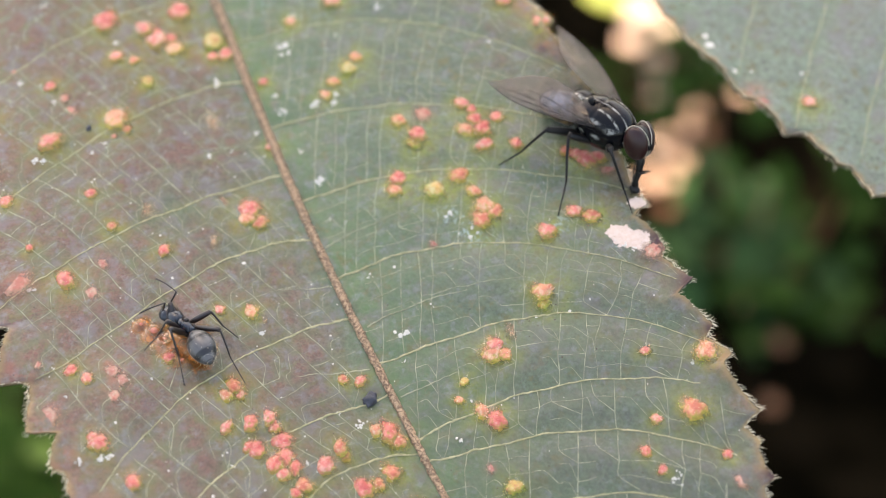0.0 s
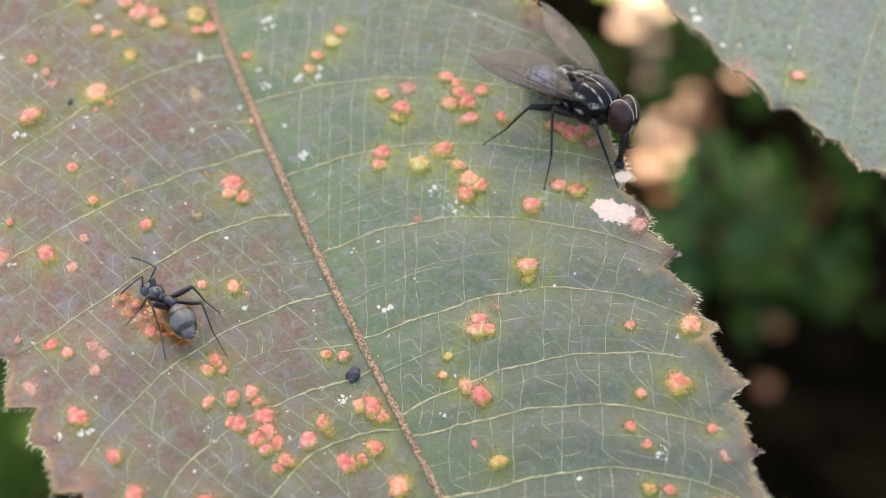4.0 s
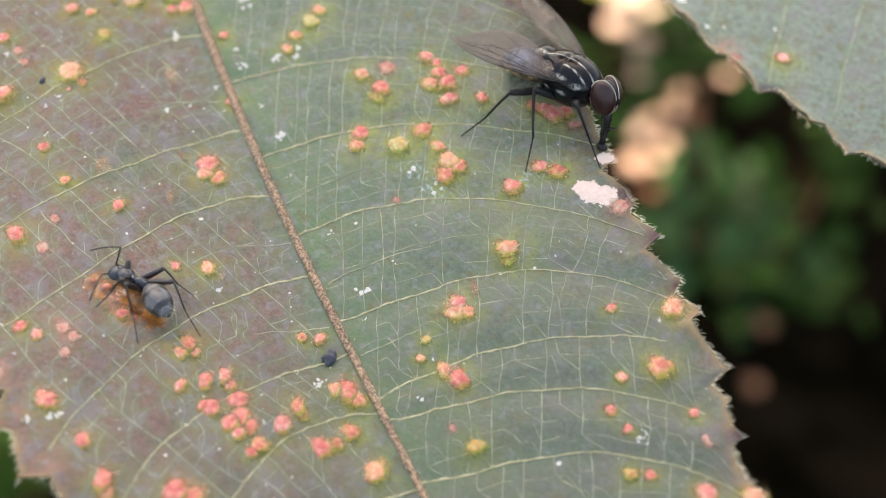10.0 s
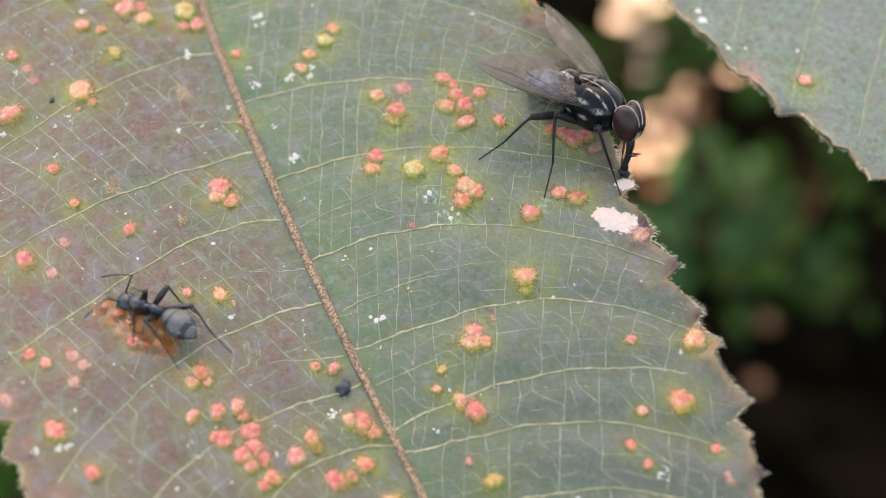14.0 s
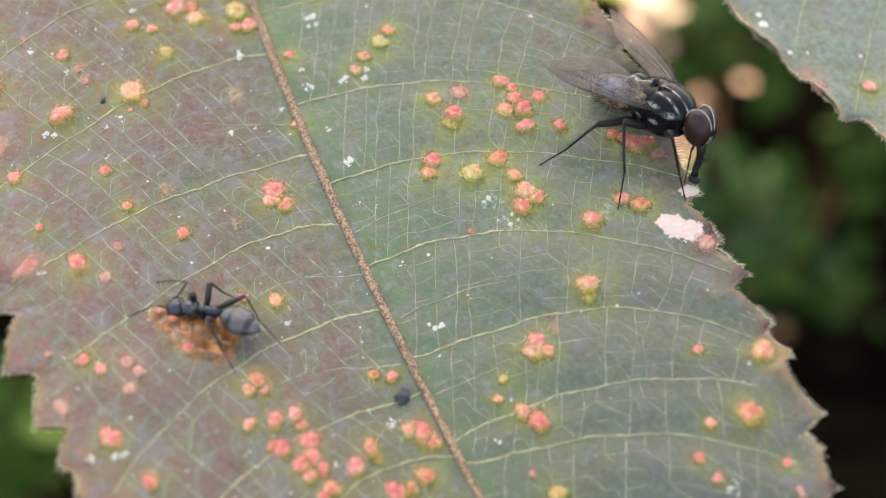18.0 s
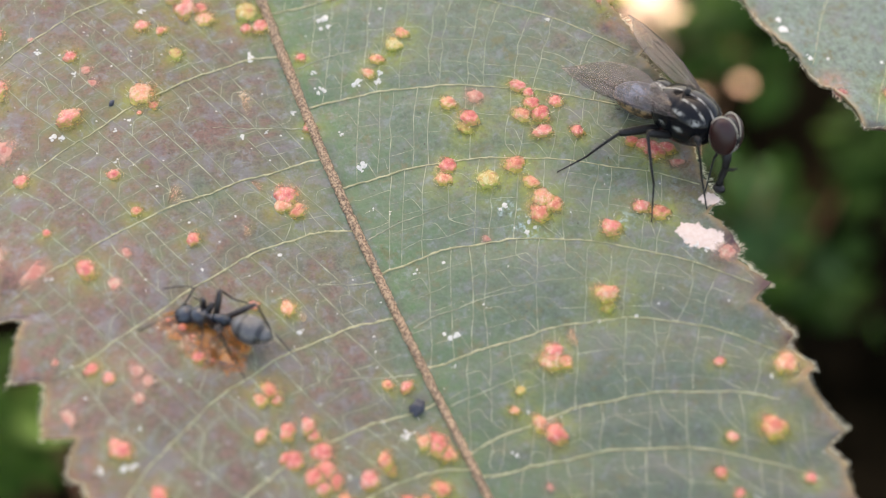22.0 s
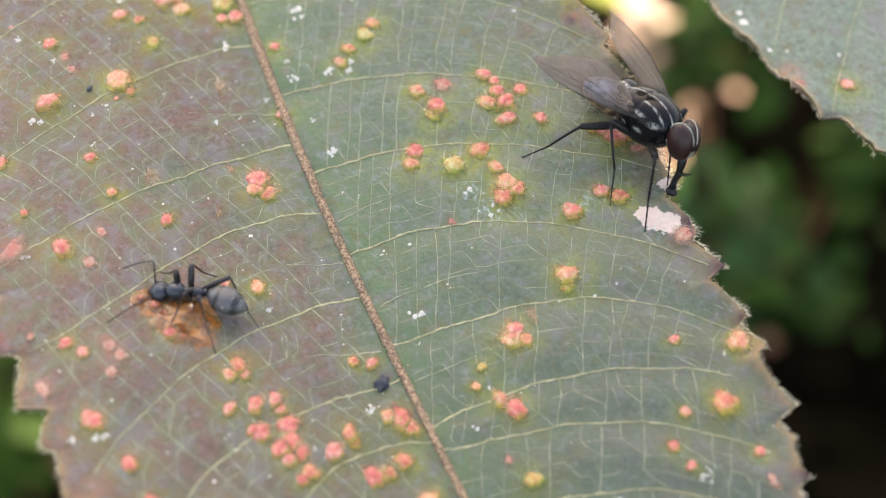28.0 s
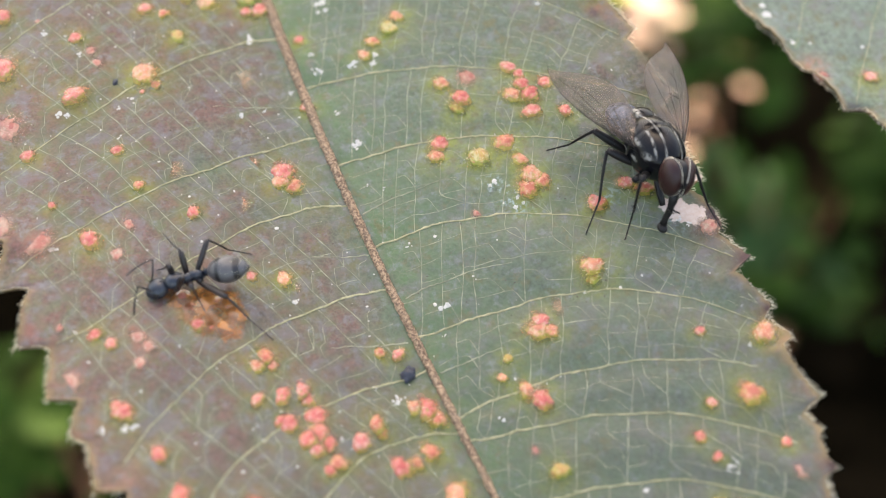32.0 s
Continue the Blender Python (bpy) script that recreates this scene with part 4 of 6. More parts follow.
def simple_leaf(length, width, curl, seed, thick=0.3):
    """A plain pointed leaf with a fold and a curl, in millimetres."""
    rng = np.random.default_rng(seed)
    n, w = 14, 8
    u = np.linspace(0, 1, n)
    half = width / 2 * np.sin(np.pi * u ** 0.8) ** 0.8 * (1 + 0.08 * np.sin(25 * u))
    s = np.linspace(-1, 1, w)
    x = s[None] * half[:, None]
    y = np.broadcast_to(u[:, None] * length, x.shape)
    z = curl * length * (u[:, None] - 0.5) ** 2 + 0.35 * np.abs(x) * rng.uniform(-0.5, 1) + 0.03 * length * np.sin(6 * u[:, None] + 3 * s[None])
    top = np.stack([x, y, z], -1).reshape(-1, 3)
    i = np.arange(n - 1)[:, None] * w + np.arange(w - 1)[None]
    q = np.stack([i, i + 1, i + w + 1, i + w], -1).reshape(-1, 4)
    return np.concatenate([top, top - (0, 0, thick)]), np.concatenate([q, q[:, ::-1] + n * w]).tolist()


def litter_material(name, a, b, rough=0.6):
    m = Nodes(name, rough, 0.0, 0.06)
    m.color(m.mix(m.span(m.math("ADD", m.noise(8, 4), m.math("MULTIPLY", m.random(), 0.3)), 0.4, 0.85), a, b))
    m.bump(m.noise(3, 4), 0.5, 0.5)
    return m.mat


m = Nodes("bark", 0.8)
m.color(m.mix(m.noise(2, 4), (0.06, 0.04, 0.025), (0.14, 0.10, 0.06)))
m.bump(m.noise(1, 4), 0.6, 0.3)
MAT_BARK = m.mat
MAT_PALE = litter_material("dry_leaf_pale", (0.48, 0.32, 0.235), (0.55, 0.39, 0.295))
MAT_TAN = litter_material("dry_leaf_tan", (0.46, 0.28, 0.19), (0.56, 0.36, 0.25))
MAT_BROWN = litter_material("dry_leaf_brown", (0.10, 0.048, 0.026), (0.18, 0.09, 0.05))
MAT_YELLOW = litter_material("leaf_yellow", (0.36, 0.38, 0.07), (0.43, 0.45, 0.11))
MAT_GREEN = litter_material("leaf_green", (0.012, 0.031, 0.004), (0.031, 0.066, 0.009), 0.7)
MAT_BRIGHT = litter_material("leaf_bright_green", (0.045, 0.080, 0.016), (0.075, 0.120, 0.026), 0.45)
MAT_DEEP = litter_material("leaf_blue_green", (0.012, 0.031, 0.010), (0.029, 0.068, 0.022), 0.7)


def behind(u, v, depth):
    """A place in the distance: metres right, up and ahead of the first eye, across its line of sight."""
    return START @ Vector((u * depth, depth, v * depth))


# fallen leaves: right and up of the line of sight (per metre ahead), depth, length, kind
LITTER = [
    (0.1848, 0.1268, 0.8, 14, MAT_TAN), (0.1974, 0.1349, 0.8, 12, MAT_TAN), (0.1713, 0.1348, 0.8, 16, MAT_PALE), (0.202, 0.1112, 0.8, 12, MAT_TAN), (0.1705, 0.1111, 0.8, 16, MAT_PALE), (0.2081, 0.1528, 0.8, 11, MAT_TAN), (0.176, 0.0932, 0.8, 14, MAT_TAN),
    (0.1665, 0.1712, 0.8, 26, MAT_PALE), (0.1775, 0.178, 0.8, 22, MAT_PALE), (0.1572, 0.1911, 0.8, 26, MAT_PALE), (0.169, 0.1512, 0.8, 20, MAT_PALE),
    (0.1531, 0.1665, 0.8, 24, MAT_PALE), (0.1371, 0.1974, 0.82, 26, MAT_YELLOW), (0.1214, 0.2039, 0.82, 26, MAT_YELLOW), (0.2365, 0.1233, 0.8, 14, MAT_TAN),
    (0.1922, 0.1048, 0.8, 15, MAT_TAN), (0.1955, 0.0959, 0.8, 12, MAT_TAN), (0.2071, 0.0925, 0.8, 10, MAT_BROWN), (0.1883, 0.0713, 0.8, 14, MAT_TAN),
    (0.1818, 0.0555, 0.8, 12, MAT_TAN), (0.185, 0.1314, 0.8, 11, MAT_BROWN), (0.2294, 0.1477, 0.8, 12, MAT_BROWN), (0.1696, 0.1178, 0.8, 18, MAT_PALE),
    (0.168, 0.0821, 0.8, 18, MAT_PALE), (0.164, 0.0553, 0.8, 16, MAT_TAN), (0.1957, 0.1583, 0.8, 11, MAT_TAN), (0.1778, 0.0331, 0.8, 12, MAT_BROWN),
    (0.2692, -0.0729, 0.8, 14, MAT_BROWN), (0.2600, -0.1222, 0.8, 12, MAT_BROWN), (0.2460, -0.0740, 0.8, 12, MAT_BRIGHT), (0.2187, -0.0065, 0.8, 11, MAT_BROWN), (0.2088, 0.1741, 0.8, 26, MAT_BRIGHT),
    (0.2181, 0.1542, 0.8, 20, MAT_BRIGHT), (-0.2731, -0.2039, 0.7, 14, MAT_BROWN), (-0.3426, -0.1802, 0.7, 12, MAT_BRIGHT),
   
]
rng = np.random.default_rng(21)
for u, v, depth, size, material in LITTER:
    lv, lfaces = simple_leaf(size, size * rng.uniform(0.8, 0.95), rng.uniform(-0.2, 0.3), int(rng.integers(1, 999)))
    lv = lv - (0, size / 2, 0)
    ob = link("fallen_leaf", lv, lfaces, material)
    ob.matrix_world = Matrix.Translation(behind(u, v, min(depth, 0.58 / (0.766 - 0.643 * v)))) @ pose(0, 0, 0, rng.uniform(-22, 8), rng.uniform(-15, 15), rng.uniform(-40, 40))
    names = {MAT_PALE: "pale dry curled leaf in the litter", MAT_TAN: "tan dry leaf in the litter", MAT_BROWN: "brown dead leaf in the litter",
             MAT_YELLOW: "bright yellow-green leaf behind", MAT_BRIGHT: "fresh green leaf behind"}
    tagged(ob, names[material], "leaf", "leaves behind")

# leafy undergrowth: a bush with many leaves in its crown
def undergrowth(label, spots, count, material, size, seed):
    rng = np.random.default_rng(seed)
    bush = new("bush")
    base = behind(*spots[0][:3])
    bush.location = (base.x, base.y, 0)
    tagged(bush, label, "bush", "undergrowth")
    leaves, stems = [], []
    for u, v, depth, spread in spots:
        c = np.array(behind(u, v, depth)) - np.array(bush.location)
        stems.append(tube(np.array([[c[0] * 0.5, c[1] * 0.5, 0], [c[0] * 0.8, c[1] * 0.8, c[2] * 0.5], c]) * 1000, [2.5, 1.8, 0.8], 6))
        for _ in range(count):
            s = size * rng.uniform(0.6, 1.3)
            lv, lfaces = simple_leaf(s, s * 0.55, rng.uniform(-0.4, 0.4), int(rng.integers(1, 999)))
            turn = np.array(pose(0, 0, 0, rng.uniform(-40, 40), rng.uniform(-35, 35), rng.uniform(0, 360)).to_3x3())
            at = c * 1000 + rng.normal(0, 1, 3) * spread * np.array([1, 1, 0.5])
            leaves.append((lv @ turn.T + at, lfaces))
    v, f = joined(stems)
    link("stem", v, f, MAT_BROWN, bush)
    v, f = joined(leaves)
    tagged(link("crown", v, f, material, bush), kind="stuff")
    return bush


undergrowth("dark blue-green low bush, out of focus", [(0.245, 0.01, 0.74, 24), (0.24, -0.03, 0.75, 25), (0.20, -0.03, 0.8, 22)], 26, MAT_DEEP, 30, 31)
undergrowth("green low bush behind the leaves", [(0.275, -0.02, 0.74, 24), (0.215, 0.155, 0.7, 20), (0.10, 0.10, 0.7, 30), (0.0, 0.0, 0.75, 60), (0.325, 0.06, 0.76, 20), (0.34, -0.07, 0.76, 22)], 22, MAT_GREEN, 30, 32)
undergrowth("fresh green low bush under the leaf", [(-0.335, -0.165, 0.6, 22), (-0.33, -0.22, 0.62, 26), (-0.30, -0.15, 0.66, 14)], 26, MAT_GREEN, 24, 33)

undergrowth("light green shoot below the leaf", [(-0.299, -0.165, 0.42, 3)], 3, MAT_BRIGHT, 12, 34)

undergrowth("scattered olive-green leaves of a low shrub", [(0.262, 0.055, 0.7, 14), (0.297, 0.01, 0.7, 12), (0.243, -0.035, 0.7, 10)], 3, MAT_GREEN, 20, 35)

# ---- an unseen tree added overhead: its bough shades the leaves, and gaps let the sun down to the litter ----
def unseen_shade_tree():
    rng = np.random.default_rng(51)
    tree = tagged(new("tree"), "unseen leafy tree added to shade the plant", "tree")
    trunk_at = np.array([-1500.0, 2900.0])
    k = np.linspace(0, 1, 20)[:, None]
    v, f = tube(np.concatenate([trunk_at + (60, 40) * np.sin(2 * k), 3600 * k], 1), 95 - 50 * k[:, 0], 16)
    link("trunk", v + rng.normal(0, 3, v.shape), f, MAT_BARK, tree)
    high = 2.4
    for end in ((600, 1500), (900, 2300), (800, 3200), (-200, 3700)):
        tip = np.array([*end, 1000 * high + 60])
        root = np.array([*trunk_at, 2300.0])
        v, f = tube(root + (tip - root) * k + np.sin(np.pi * k) * (0, 0, 130), 34 - 27 * k[:, 0], 8)
        link("bough", v, f, MAT_BARK, tree)
    # openings cut along the sun's way to chosen litter leaves
    gaps = []
    for u, w, deep, wide in ((0.140, 0.20, 0.8, 0.10), (0.150, 0.165, 0.8, 0.10), (0.165, 0.12, 0.8, 0.10), (0.172, 0.09, 0.8, 0.10), (0.178, 0.06, 0.8, 0.09),
                             (0.195, 0.11, 0.8, 0.08), (0.1826, 0.129, 0.8, 0.10), (0.1961, 0.1134, 0.8, 0.10), (0.228, 0.118, 0.8, 0.065), (-0.299, -0.165, 0.42, 0.045), (-0.29, -0.195, 0.7, 0.06)):
        p = behind(u, w, deep)
        gaps.append((np.array(p + SUNWARD * (high - p.z) / SUNWARD.z)[:2], wide))
    leaves = []
    for x in np.arange(-0.95, 1.0, 0.062):
        for y in np.arange(1.15, 3.75, 0.085):
            at = np.array([x, y]) + rng.uniform(-0.02, 0.02, 2)
            if any(np.linalg.norm((at - g) * (1, 0.75)) < wide for g, wide in gaps):
                continue
            size = rng.uniform(135, 175)
            lv, lfaces = simple_leaf(size, 0.62 * size, rng.uniform(-0.15, 0.15), int(rng.integers(1, 999)))
            turn = np.array(pose(0, 0, 0, rng.uniform(-18, 18) - 20, rng.uniform(-15, 15), rng.normal(0, 25)).to_3x3())
            lift = rng.uniform(-25, 25)
            away = math.hypot((at[0] - 0.02) / 1.02, (at[1] - 2.45) / 1.42)
            if away + 0.45 * noise.noise(Vector((3.1 * at[0], 3.1 * at[1], 0.7))) * (away > 0.8) < 1.0:
                leaves.append(((lv - (0, size / 2, 0)) @ turn.T + (*(1000 * at), 1000 * high + lift), lfaces))
    v, f = joined(leaves)
    tagged(link("crown", v, f, MAT_GREEN, tree), kind="stuff")


unseen_shade_tree()

far_flakes = []
rng = np.random.default_rng(77)
for x, y, r in ((-16.2, 2.8, 0.38), (-16.4, 2.2, 0.3), (-15.8, 1.4, 0.34), (-16.1, 0.8, 0.3), (-15.1, -0.1, 0.14), (-12.3, -1.7, 0.14), (-15.9, 3.5, 0.3), (-16.0, 2.0, 0.25), (-16.0, 0.4, 0.2)):
    n = 7
    a = np.linspace(0, 2 * np.pi, n, endpoint=False)
    rr = r * rng.uniform(0.5, 1.1, n)
    px, py = x + rr * np.cos(a), y + rr * np.sin(a)
    far_flakes.append((np.stack([px, py, far_surface(px, py) + 0.03], -1), [tuple(range(n))]))
fv, ff = joined(far_flakes)
far_flecks = link("white_flecks", fv, ff, MAT_FLECK, None, "", False)
far_flecks.matrix_world = LEAF_FAR
tagged(far_flecks, "chalky white flecks near the far leaf's margin", "flecks", "", "stuff")

# ---- stalks and the twig that bears the leaves ----
joint = np.array([14.0, 52.0, 2.0])
base = np.array([0.6, 29.5, float(bend(0.6, 29.5))])
k = np.linspace(0, 1, 14)[:, None]
v, f = tube(base + (joint - base) * k + np.sin(np.pi * k) * (0, 0, -1.5), 0.55 + 0.2 * k[:, 0], 9)
link("stalk", v, f, MAT_MIDRIB, leaf, "brown leaf stalk")
far_base = np.array([0.0, 29.5, float(far_surface(np.array([0.0]), np.array([29.5]))[0])])
far_joint = np.array((LEAF_FAR.inverted() @ LEAF) @ Vector(joint * MM)) / MM
v, f = tube(far_base + (far_joint - far_base) * k + np.sin(np.pi * k) * (0, 0, -1.5), 0.55 + 0.2 * k[:, 0], 9)
link("stalk", v, f, MAT_MIDRIB, far_leaf, "brown leaf stalk")
top = np.array(LEAF @ Vector(joint * MM)) / MM
k = np.linspace(0, 1, 16)[:, None]
foot = np.array([top[0] - 60, top[1] + 120, -3.0])
v, f = tube(top + (foot - top) * k + np.sin(np.pi * k) * (0, 25, 0), 1.2 + 2.2 * k[:, 0], 10)
tagged(link("twig", v, f, MAT_BARK), "brown upright twig that bears the leaves", "twig")


# ---- insects ----
def blob(center, semi, segments=24, rings=16, power=1.0, taper=0.0):
    """Points and faces of a rounded body, its axis along x; power below one squares it; taper narrows its rear."""
    verts, faces = [], []
    for i in range(rings + 1):
        a = np.pi * i / rings
        cx, r = np.cos(a), max(np.sin(a), 1e-3) ** power
        k = 1 - taper * (1 - cx) / 2
        for j in range(segments):
            b = 2 * np.pi * j / segments
            verts.append((center[0] + semi[0] * cx, center[1] + semi[1] * r * k * np.cos(b), center[2] + semi[2] * r * k * np.sin(b)))
    for i in range(rings):
        for j in range(segments):
            faces.append((i * segments + j, i * segments + (j + 1) % segments, (i + 1) * segments + (j + 1) % segments, (i + 1) * segments + j))
    return np.array(verts), faces


def strands(rng, roots, ways, length, thick):
    out = []
    for p, d in zip(roots, ways):
        d = d / (np.linalg.norm(d) + 1e-9)
        ln = length * rng.uniform(0.6, 1.3)
        sag = np.array([-0.35, 0, 0.1]) * ln * 0.5
        out.append(tube([p, p + 0.5 * ln * d, p + ln * d + sag], [thick, 0.7 * thick, 0.2 * thick], 3, closed=False))
    return joined(out)


def limb(points, radii, sides=8):
    return tube(points, radii, sides, 1.0, (0, 0.05, 1))


m = Nodes("fly_thorax", 0.24, 0.0, 0.16)
pale = m.math("MULTIPLY", m.attribute("stripe"), m.span(m.noise(0.22, 4), 0.38, 0.55, 0.05, 1.0))
m.color(m.mix(pale, (0.005, 0.005, 0.006), (0.38, 0.37, 0.33)))
m.set("Roughness", m.span(pale, 0.0, 1.0, 0.19, 0.7))
m.bump(m.noise(0.1, 4), 0.1, 0.02)
MAT_THORAX = m.mat
# the blue of the upper side is sky reflection put into the colour
m = Nodes("fly_abdomen", 0.34, 0.0, 0.4)
m.color(m.mix(m.attribute("flank"), m.mix(m.span(m.noise(0.6, 3), 0.42, 0.6), (0.020, 0.029, 0.052), (0.12, 0.17, 0.28)),
              m.mix(m.span(m.noise(0.35, 3), 0.42, 0.6), (0.03, 0.02, 0.012), (0.26, 0.17, 0.085))))
m.bump(m.noise(0.12, 4), 0.4, 0.03)
MAT_ABDOMEN = m.mat
m = Nodes("fly_eye", 0.30, 0.0, 0.3)
m.color(m.mix(m.noise(0.8, 2), (0.014, 0.005, 0.005), (0.032, 0.012, 0.010)))
m.bump(m.cells(0.045), 0.35, 0.02)
MAT_EYE = m.mat
m = Nodes("fly_black", 0.35, 0.0, 0.2)
m.color(m.mix(m.noise(0.3, 3), (0.006, 0.006, 0.006), (0.018, 0.016, 0.015)))
m.bump(m.noise(0.08, 3), 0.4, 0.02)
MAT_BLACK = m.mat
m = Nodes("fly_silver", 0.55)
m.color(m.mix(m.noise(0.2, 3), (0.34, 0.30, 0.22), (0.52, 0.48, 0.40)))
MAT_SILVER = m.mat
m = Nodes("wing_film", 0.30, 0.0, 0.18)
m.color(m.mix(m.noise(1.2, 3), (0.085, 0.066, 0.054), (0.17, 0.136, 0.112)))
m.set("Alpha", m.span(m.noise(1.5, 2, shift=4.0), 0.3, 0.7, 0.36, 0.52))
m.bump(m.noise(0.5, 3), 0.3, 0.03)
MAT_WING = m.mat
m = Nodes("calypter", 0.4)
m.color((0.20, 0.14, 0.09))
m.set("Alpha", 0.6)
MAT_LOBE = m.mat
m = Nodes("ant_black", 0.22, 0.0, 0.5)
m.color(m.mix(m.noise(0.15, 4), (0.006, 0.008, 0.012), (0.024, 0.031, 0.044)))
m.bump(m.noise(0.07, 4), 0.5, 0.02)
MAT_ANT = m.mat
m = Nodes("ant_gaster", 0.32, 0.0, 0.5)
m.color(m.mix(m.attribute("band"), m.mix(m.noise(0.12, 4, stretch=(0.25, 1, 1)), (0.034, 0.033, 0.034), (0.105, 0.102, 0.102)), (0.009, 0.009, 0.010)))
m.bump(m.noise(0.08, 4, stretch=(0.3, 1, 1)), 0.5, 0.02)
MAT_GASTER = m.mat
m = Nodes("ant_leg", 0.4)
m.color(m.mix(m.noise(0.4, 2), (0.006, 0.005, 0.005), (0.020, 0.012, 0.010)))
MAT_ANT_LEG = m.mat


def make_fly():
    """A blow-fly sized fly; x ahead, y to its left, z up, origin in the middle of the thorax."""
    rng = np.random.default_rng(3)
    fly = tagged(new("fly"), "black fly with pale-striped thorax and smoky wings", "fly")
    v, f = blob((0.1, 0, 0), (1.9, 1.42, 1.35), 260, 90, 0.8)
    v[:, 2] = np.where(v[:, 2] > 0, v[:, 2] * 0.98, v[:, 2] * 1.2)
    groove = np.exp(-((v[:, 0] + 0.05) / 0.12) ** 2) * (v[:, 2] > 0.3)
    v[:, 2] -= 0.05 * groove
    thorax = link("thorax", v, f, MAT_THORAX, fly)
    x, y, z = v.T
    line = np.exp(-((np.abs(y) - 0.46) / (0.034 + 0.020 * np.sin(1.7 * x + 1.0) ** 2)) ** 4) * (z > 0.2) * (x > -1.45)
    outer = np.exp(-((np.abs(y) - 0.92) / 0.042) ** 4) * (z > 0.2) * (x > 0.0) * (x < 1.6)
    patch = sum(np.exp(-(((x - a) / r) ** 2 + ((z - b) / r2) ** 2) ** 2) * (np.abs(y) > 0.6)
                for a, b, r, r2 in ((1.2, 0.2, 0.3, 0.17), (0.2, 0.42, 0.36, 0.12), (-0.8, 0.35, 0.2, 0.1), (0.5, -0.4, 0.25, 0.13), (-0.5, -0.5, 0.2, 0.12)))
    attribute(thorax, "stripe", np.clip(line * (0.35 + 0.65 * np.sin(2.2 * x + 0.2) ** 2) + 0.7 * outer + 0.6 * patch, 0, 1))
    v, f = blob((-1.62, 0, 0.62), (0.62, 0.72, 0.42), 24, 14, 0.85)
    scut = link("scutellum", v, f, MAT_THORAX, fly)
    attribute(scut, "stripe", np.exp(-((np.abs(v[:, 1]) - 0.5) / 0.12) ** 4) * (v[:, 2] > 0.6))
    # abdomen in overlapping rings
    v, f = blob((-2.64, 0, -0.38), (1.56, 1.14, 0.96), 48, 40, 0.8, 0.18)
    tilt = np.clip((-1.6 - v[:, 0]) / 3.2, 0, 1)
    v[:, 2] -= 0.35 * tilt
    steps = sum(np.tanh((v[:, 0] - s) / 0.05) for s in (-2.0, -2.75, -3.5))
    v[:, 2] *= 1 + 0.012 * steps
    abdomen = link("abdomen", v, f, MAT_ABDOMEN, fly, "dark abdomen with painted blue sky sheen and tawny flanks")
    attribute(abdomen, "flank", np.clip((-0.50 - v[:, 2] - 0.35 * tilt * 0.5) / 0.35 + 0.6, 0, 1))
    # head
    v, f = blob((2.45, 0, -0.08), (0.72, 1.05, 1.0), 32, 24, 0.9)
    head = link("head", v, f, MAT_BLACK, fly)
    for s in (-1, 1):
        v, f = blob((0, 0, 0), (1.10, 0.80, 0.58), 32, 26, 0.95)
        # long axis upright, flat side facing out and a little ahead
        outward = np.array([0.36, s * 0.93, 0.0])
        ahead = np.array([0.93, -s * 0.36, 0.0])
        up = np.array([0.0, 0.0, 1.0])
        long, wide, deep = v[:, 0], v[:, 1], v[:, 2]
        c = np.array([2.60, s * 0.56, -0.06])
        e = c + long[:, None] * (0.985 * up - 0.17 * ahead) + wide[:, None] * ahead + deep[:, None] * outward
        link("eye", e, f, MAT_EYE, head, "large dark maroon compound eye")
        a = np.linspace(0, 2 * np.pi, 49)
        ring = c - 0.10 * outward + (1.13 * np.cos(a))[:, None] * (0.985 * up - 0.17 * ahead) + (0.83 * np.sin(a))[:, None] * ahead
        v, f = tube(ring, 0.028, 6, 1.0, tuple(outward), closed=False)
        link("eye_rim", v, f, MAT_SILVER, head, "silvery rim of the eye")
        v, f = limb([(3.12, s * 0.14, 0.12), (3.3, s * 0.15, 0.0), (3.34, s * 0.16, -0.32)], [0.06, 0.10, 0.08])
        link("antenna", v, f, MAT_BLACK, head)
        v, f = limb([(3.30, s * 0.17, -0.05), (3.5, s * 0.3, 0.12), (3.62, s * 0.42, 0.3)], [0.02, 0.014, 0.006], 5)
        link("arista", v, f, MAT_BLACK, head)
        v, f = blob((3.0, s * 0.33, -0.38), (0.2, 0.16, 0.42), 14, 10)
        link("cheek", v, f, MAT_SILVER, head, "silvery cheek")
    v, f = blob((3.02, 0, -0.1), (0.16, 0.2, 0.55), 16, 12)
    link("frons", v, f, MAT_BLACK, head)
    for ob in (head, *head.children):
        ob.data.transform(Matrix.Translation((2.1 * MM, 0, 0)) @ Matrix.Diagonal((0.92, 0.77, 0.88, 1)) @ Matrix.Translation((-2.1 * MM, 0, 0)))
    v, f = limb([(2.72, 0, -0.6), (2.98, 0, -1.25), (3.05, 0, -1.9), (3.0, 0, -2.45), (3.05, 0, -2.7)], [0.30, 0.24, 0.19, 0.17, 0.22], 12)
    proboscis = link("proboscis", v, f, MAT_BLACK, fly)
    v, f = blob((3.1, 0, -2.95), (0.34, 0.26, 0.24), 18, 12)
    link("labellum", v, f, MAT_BLACK, proboscis)
    for s in (-1, 1):
        v, f = limb([(3.05, s * 0.12, -1.75), (3.3, s * 0.16, -1.72), (3.62, s * 0.18, -1.55)], [0.05, 0.05, 0.035], 6)
        link("palp", v, f, MAT_BLACK, proboscis)
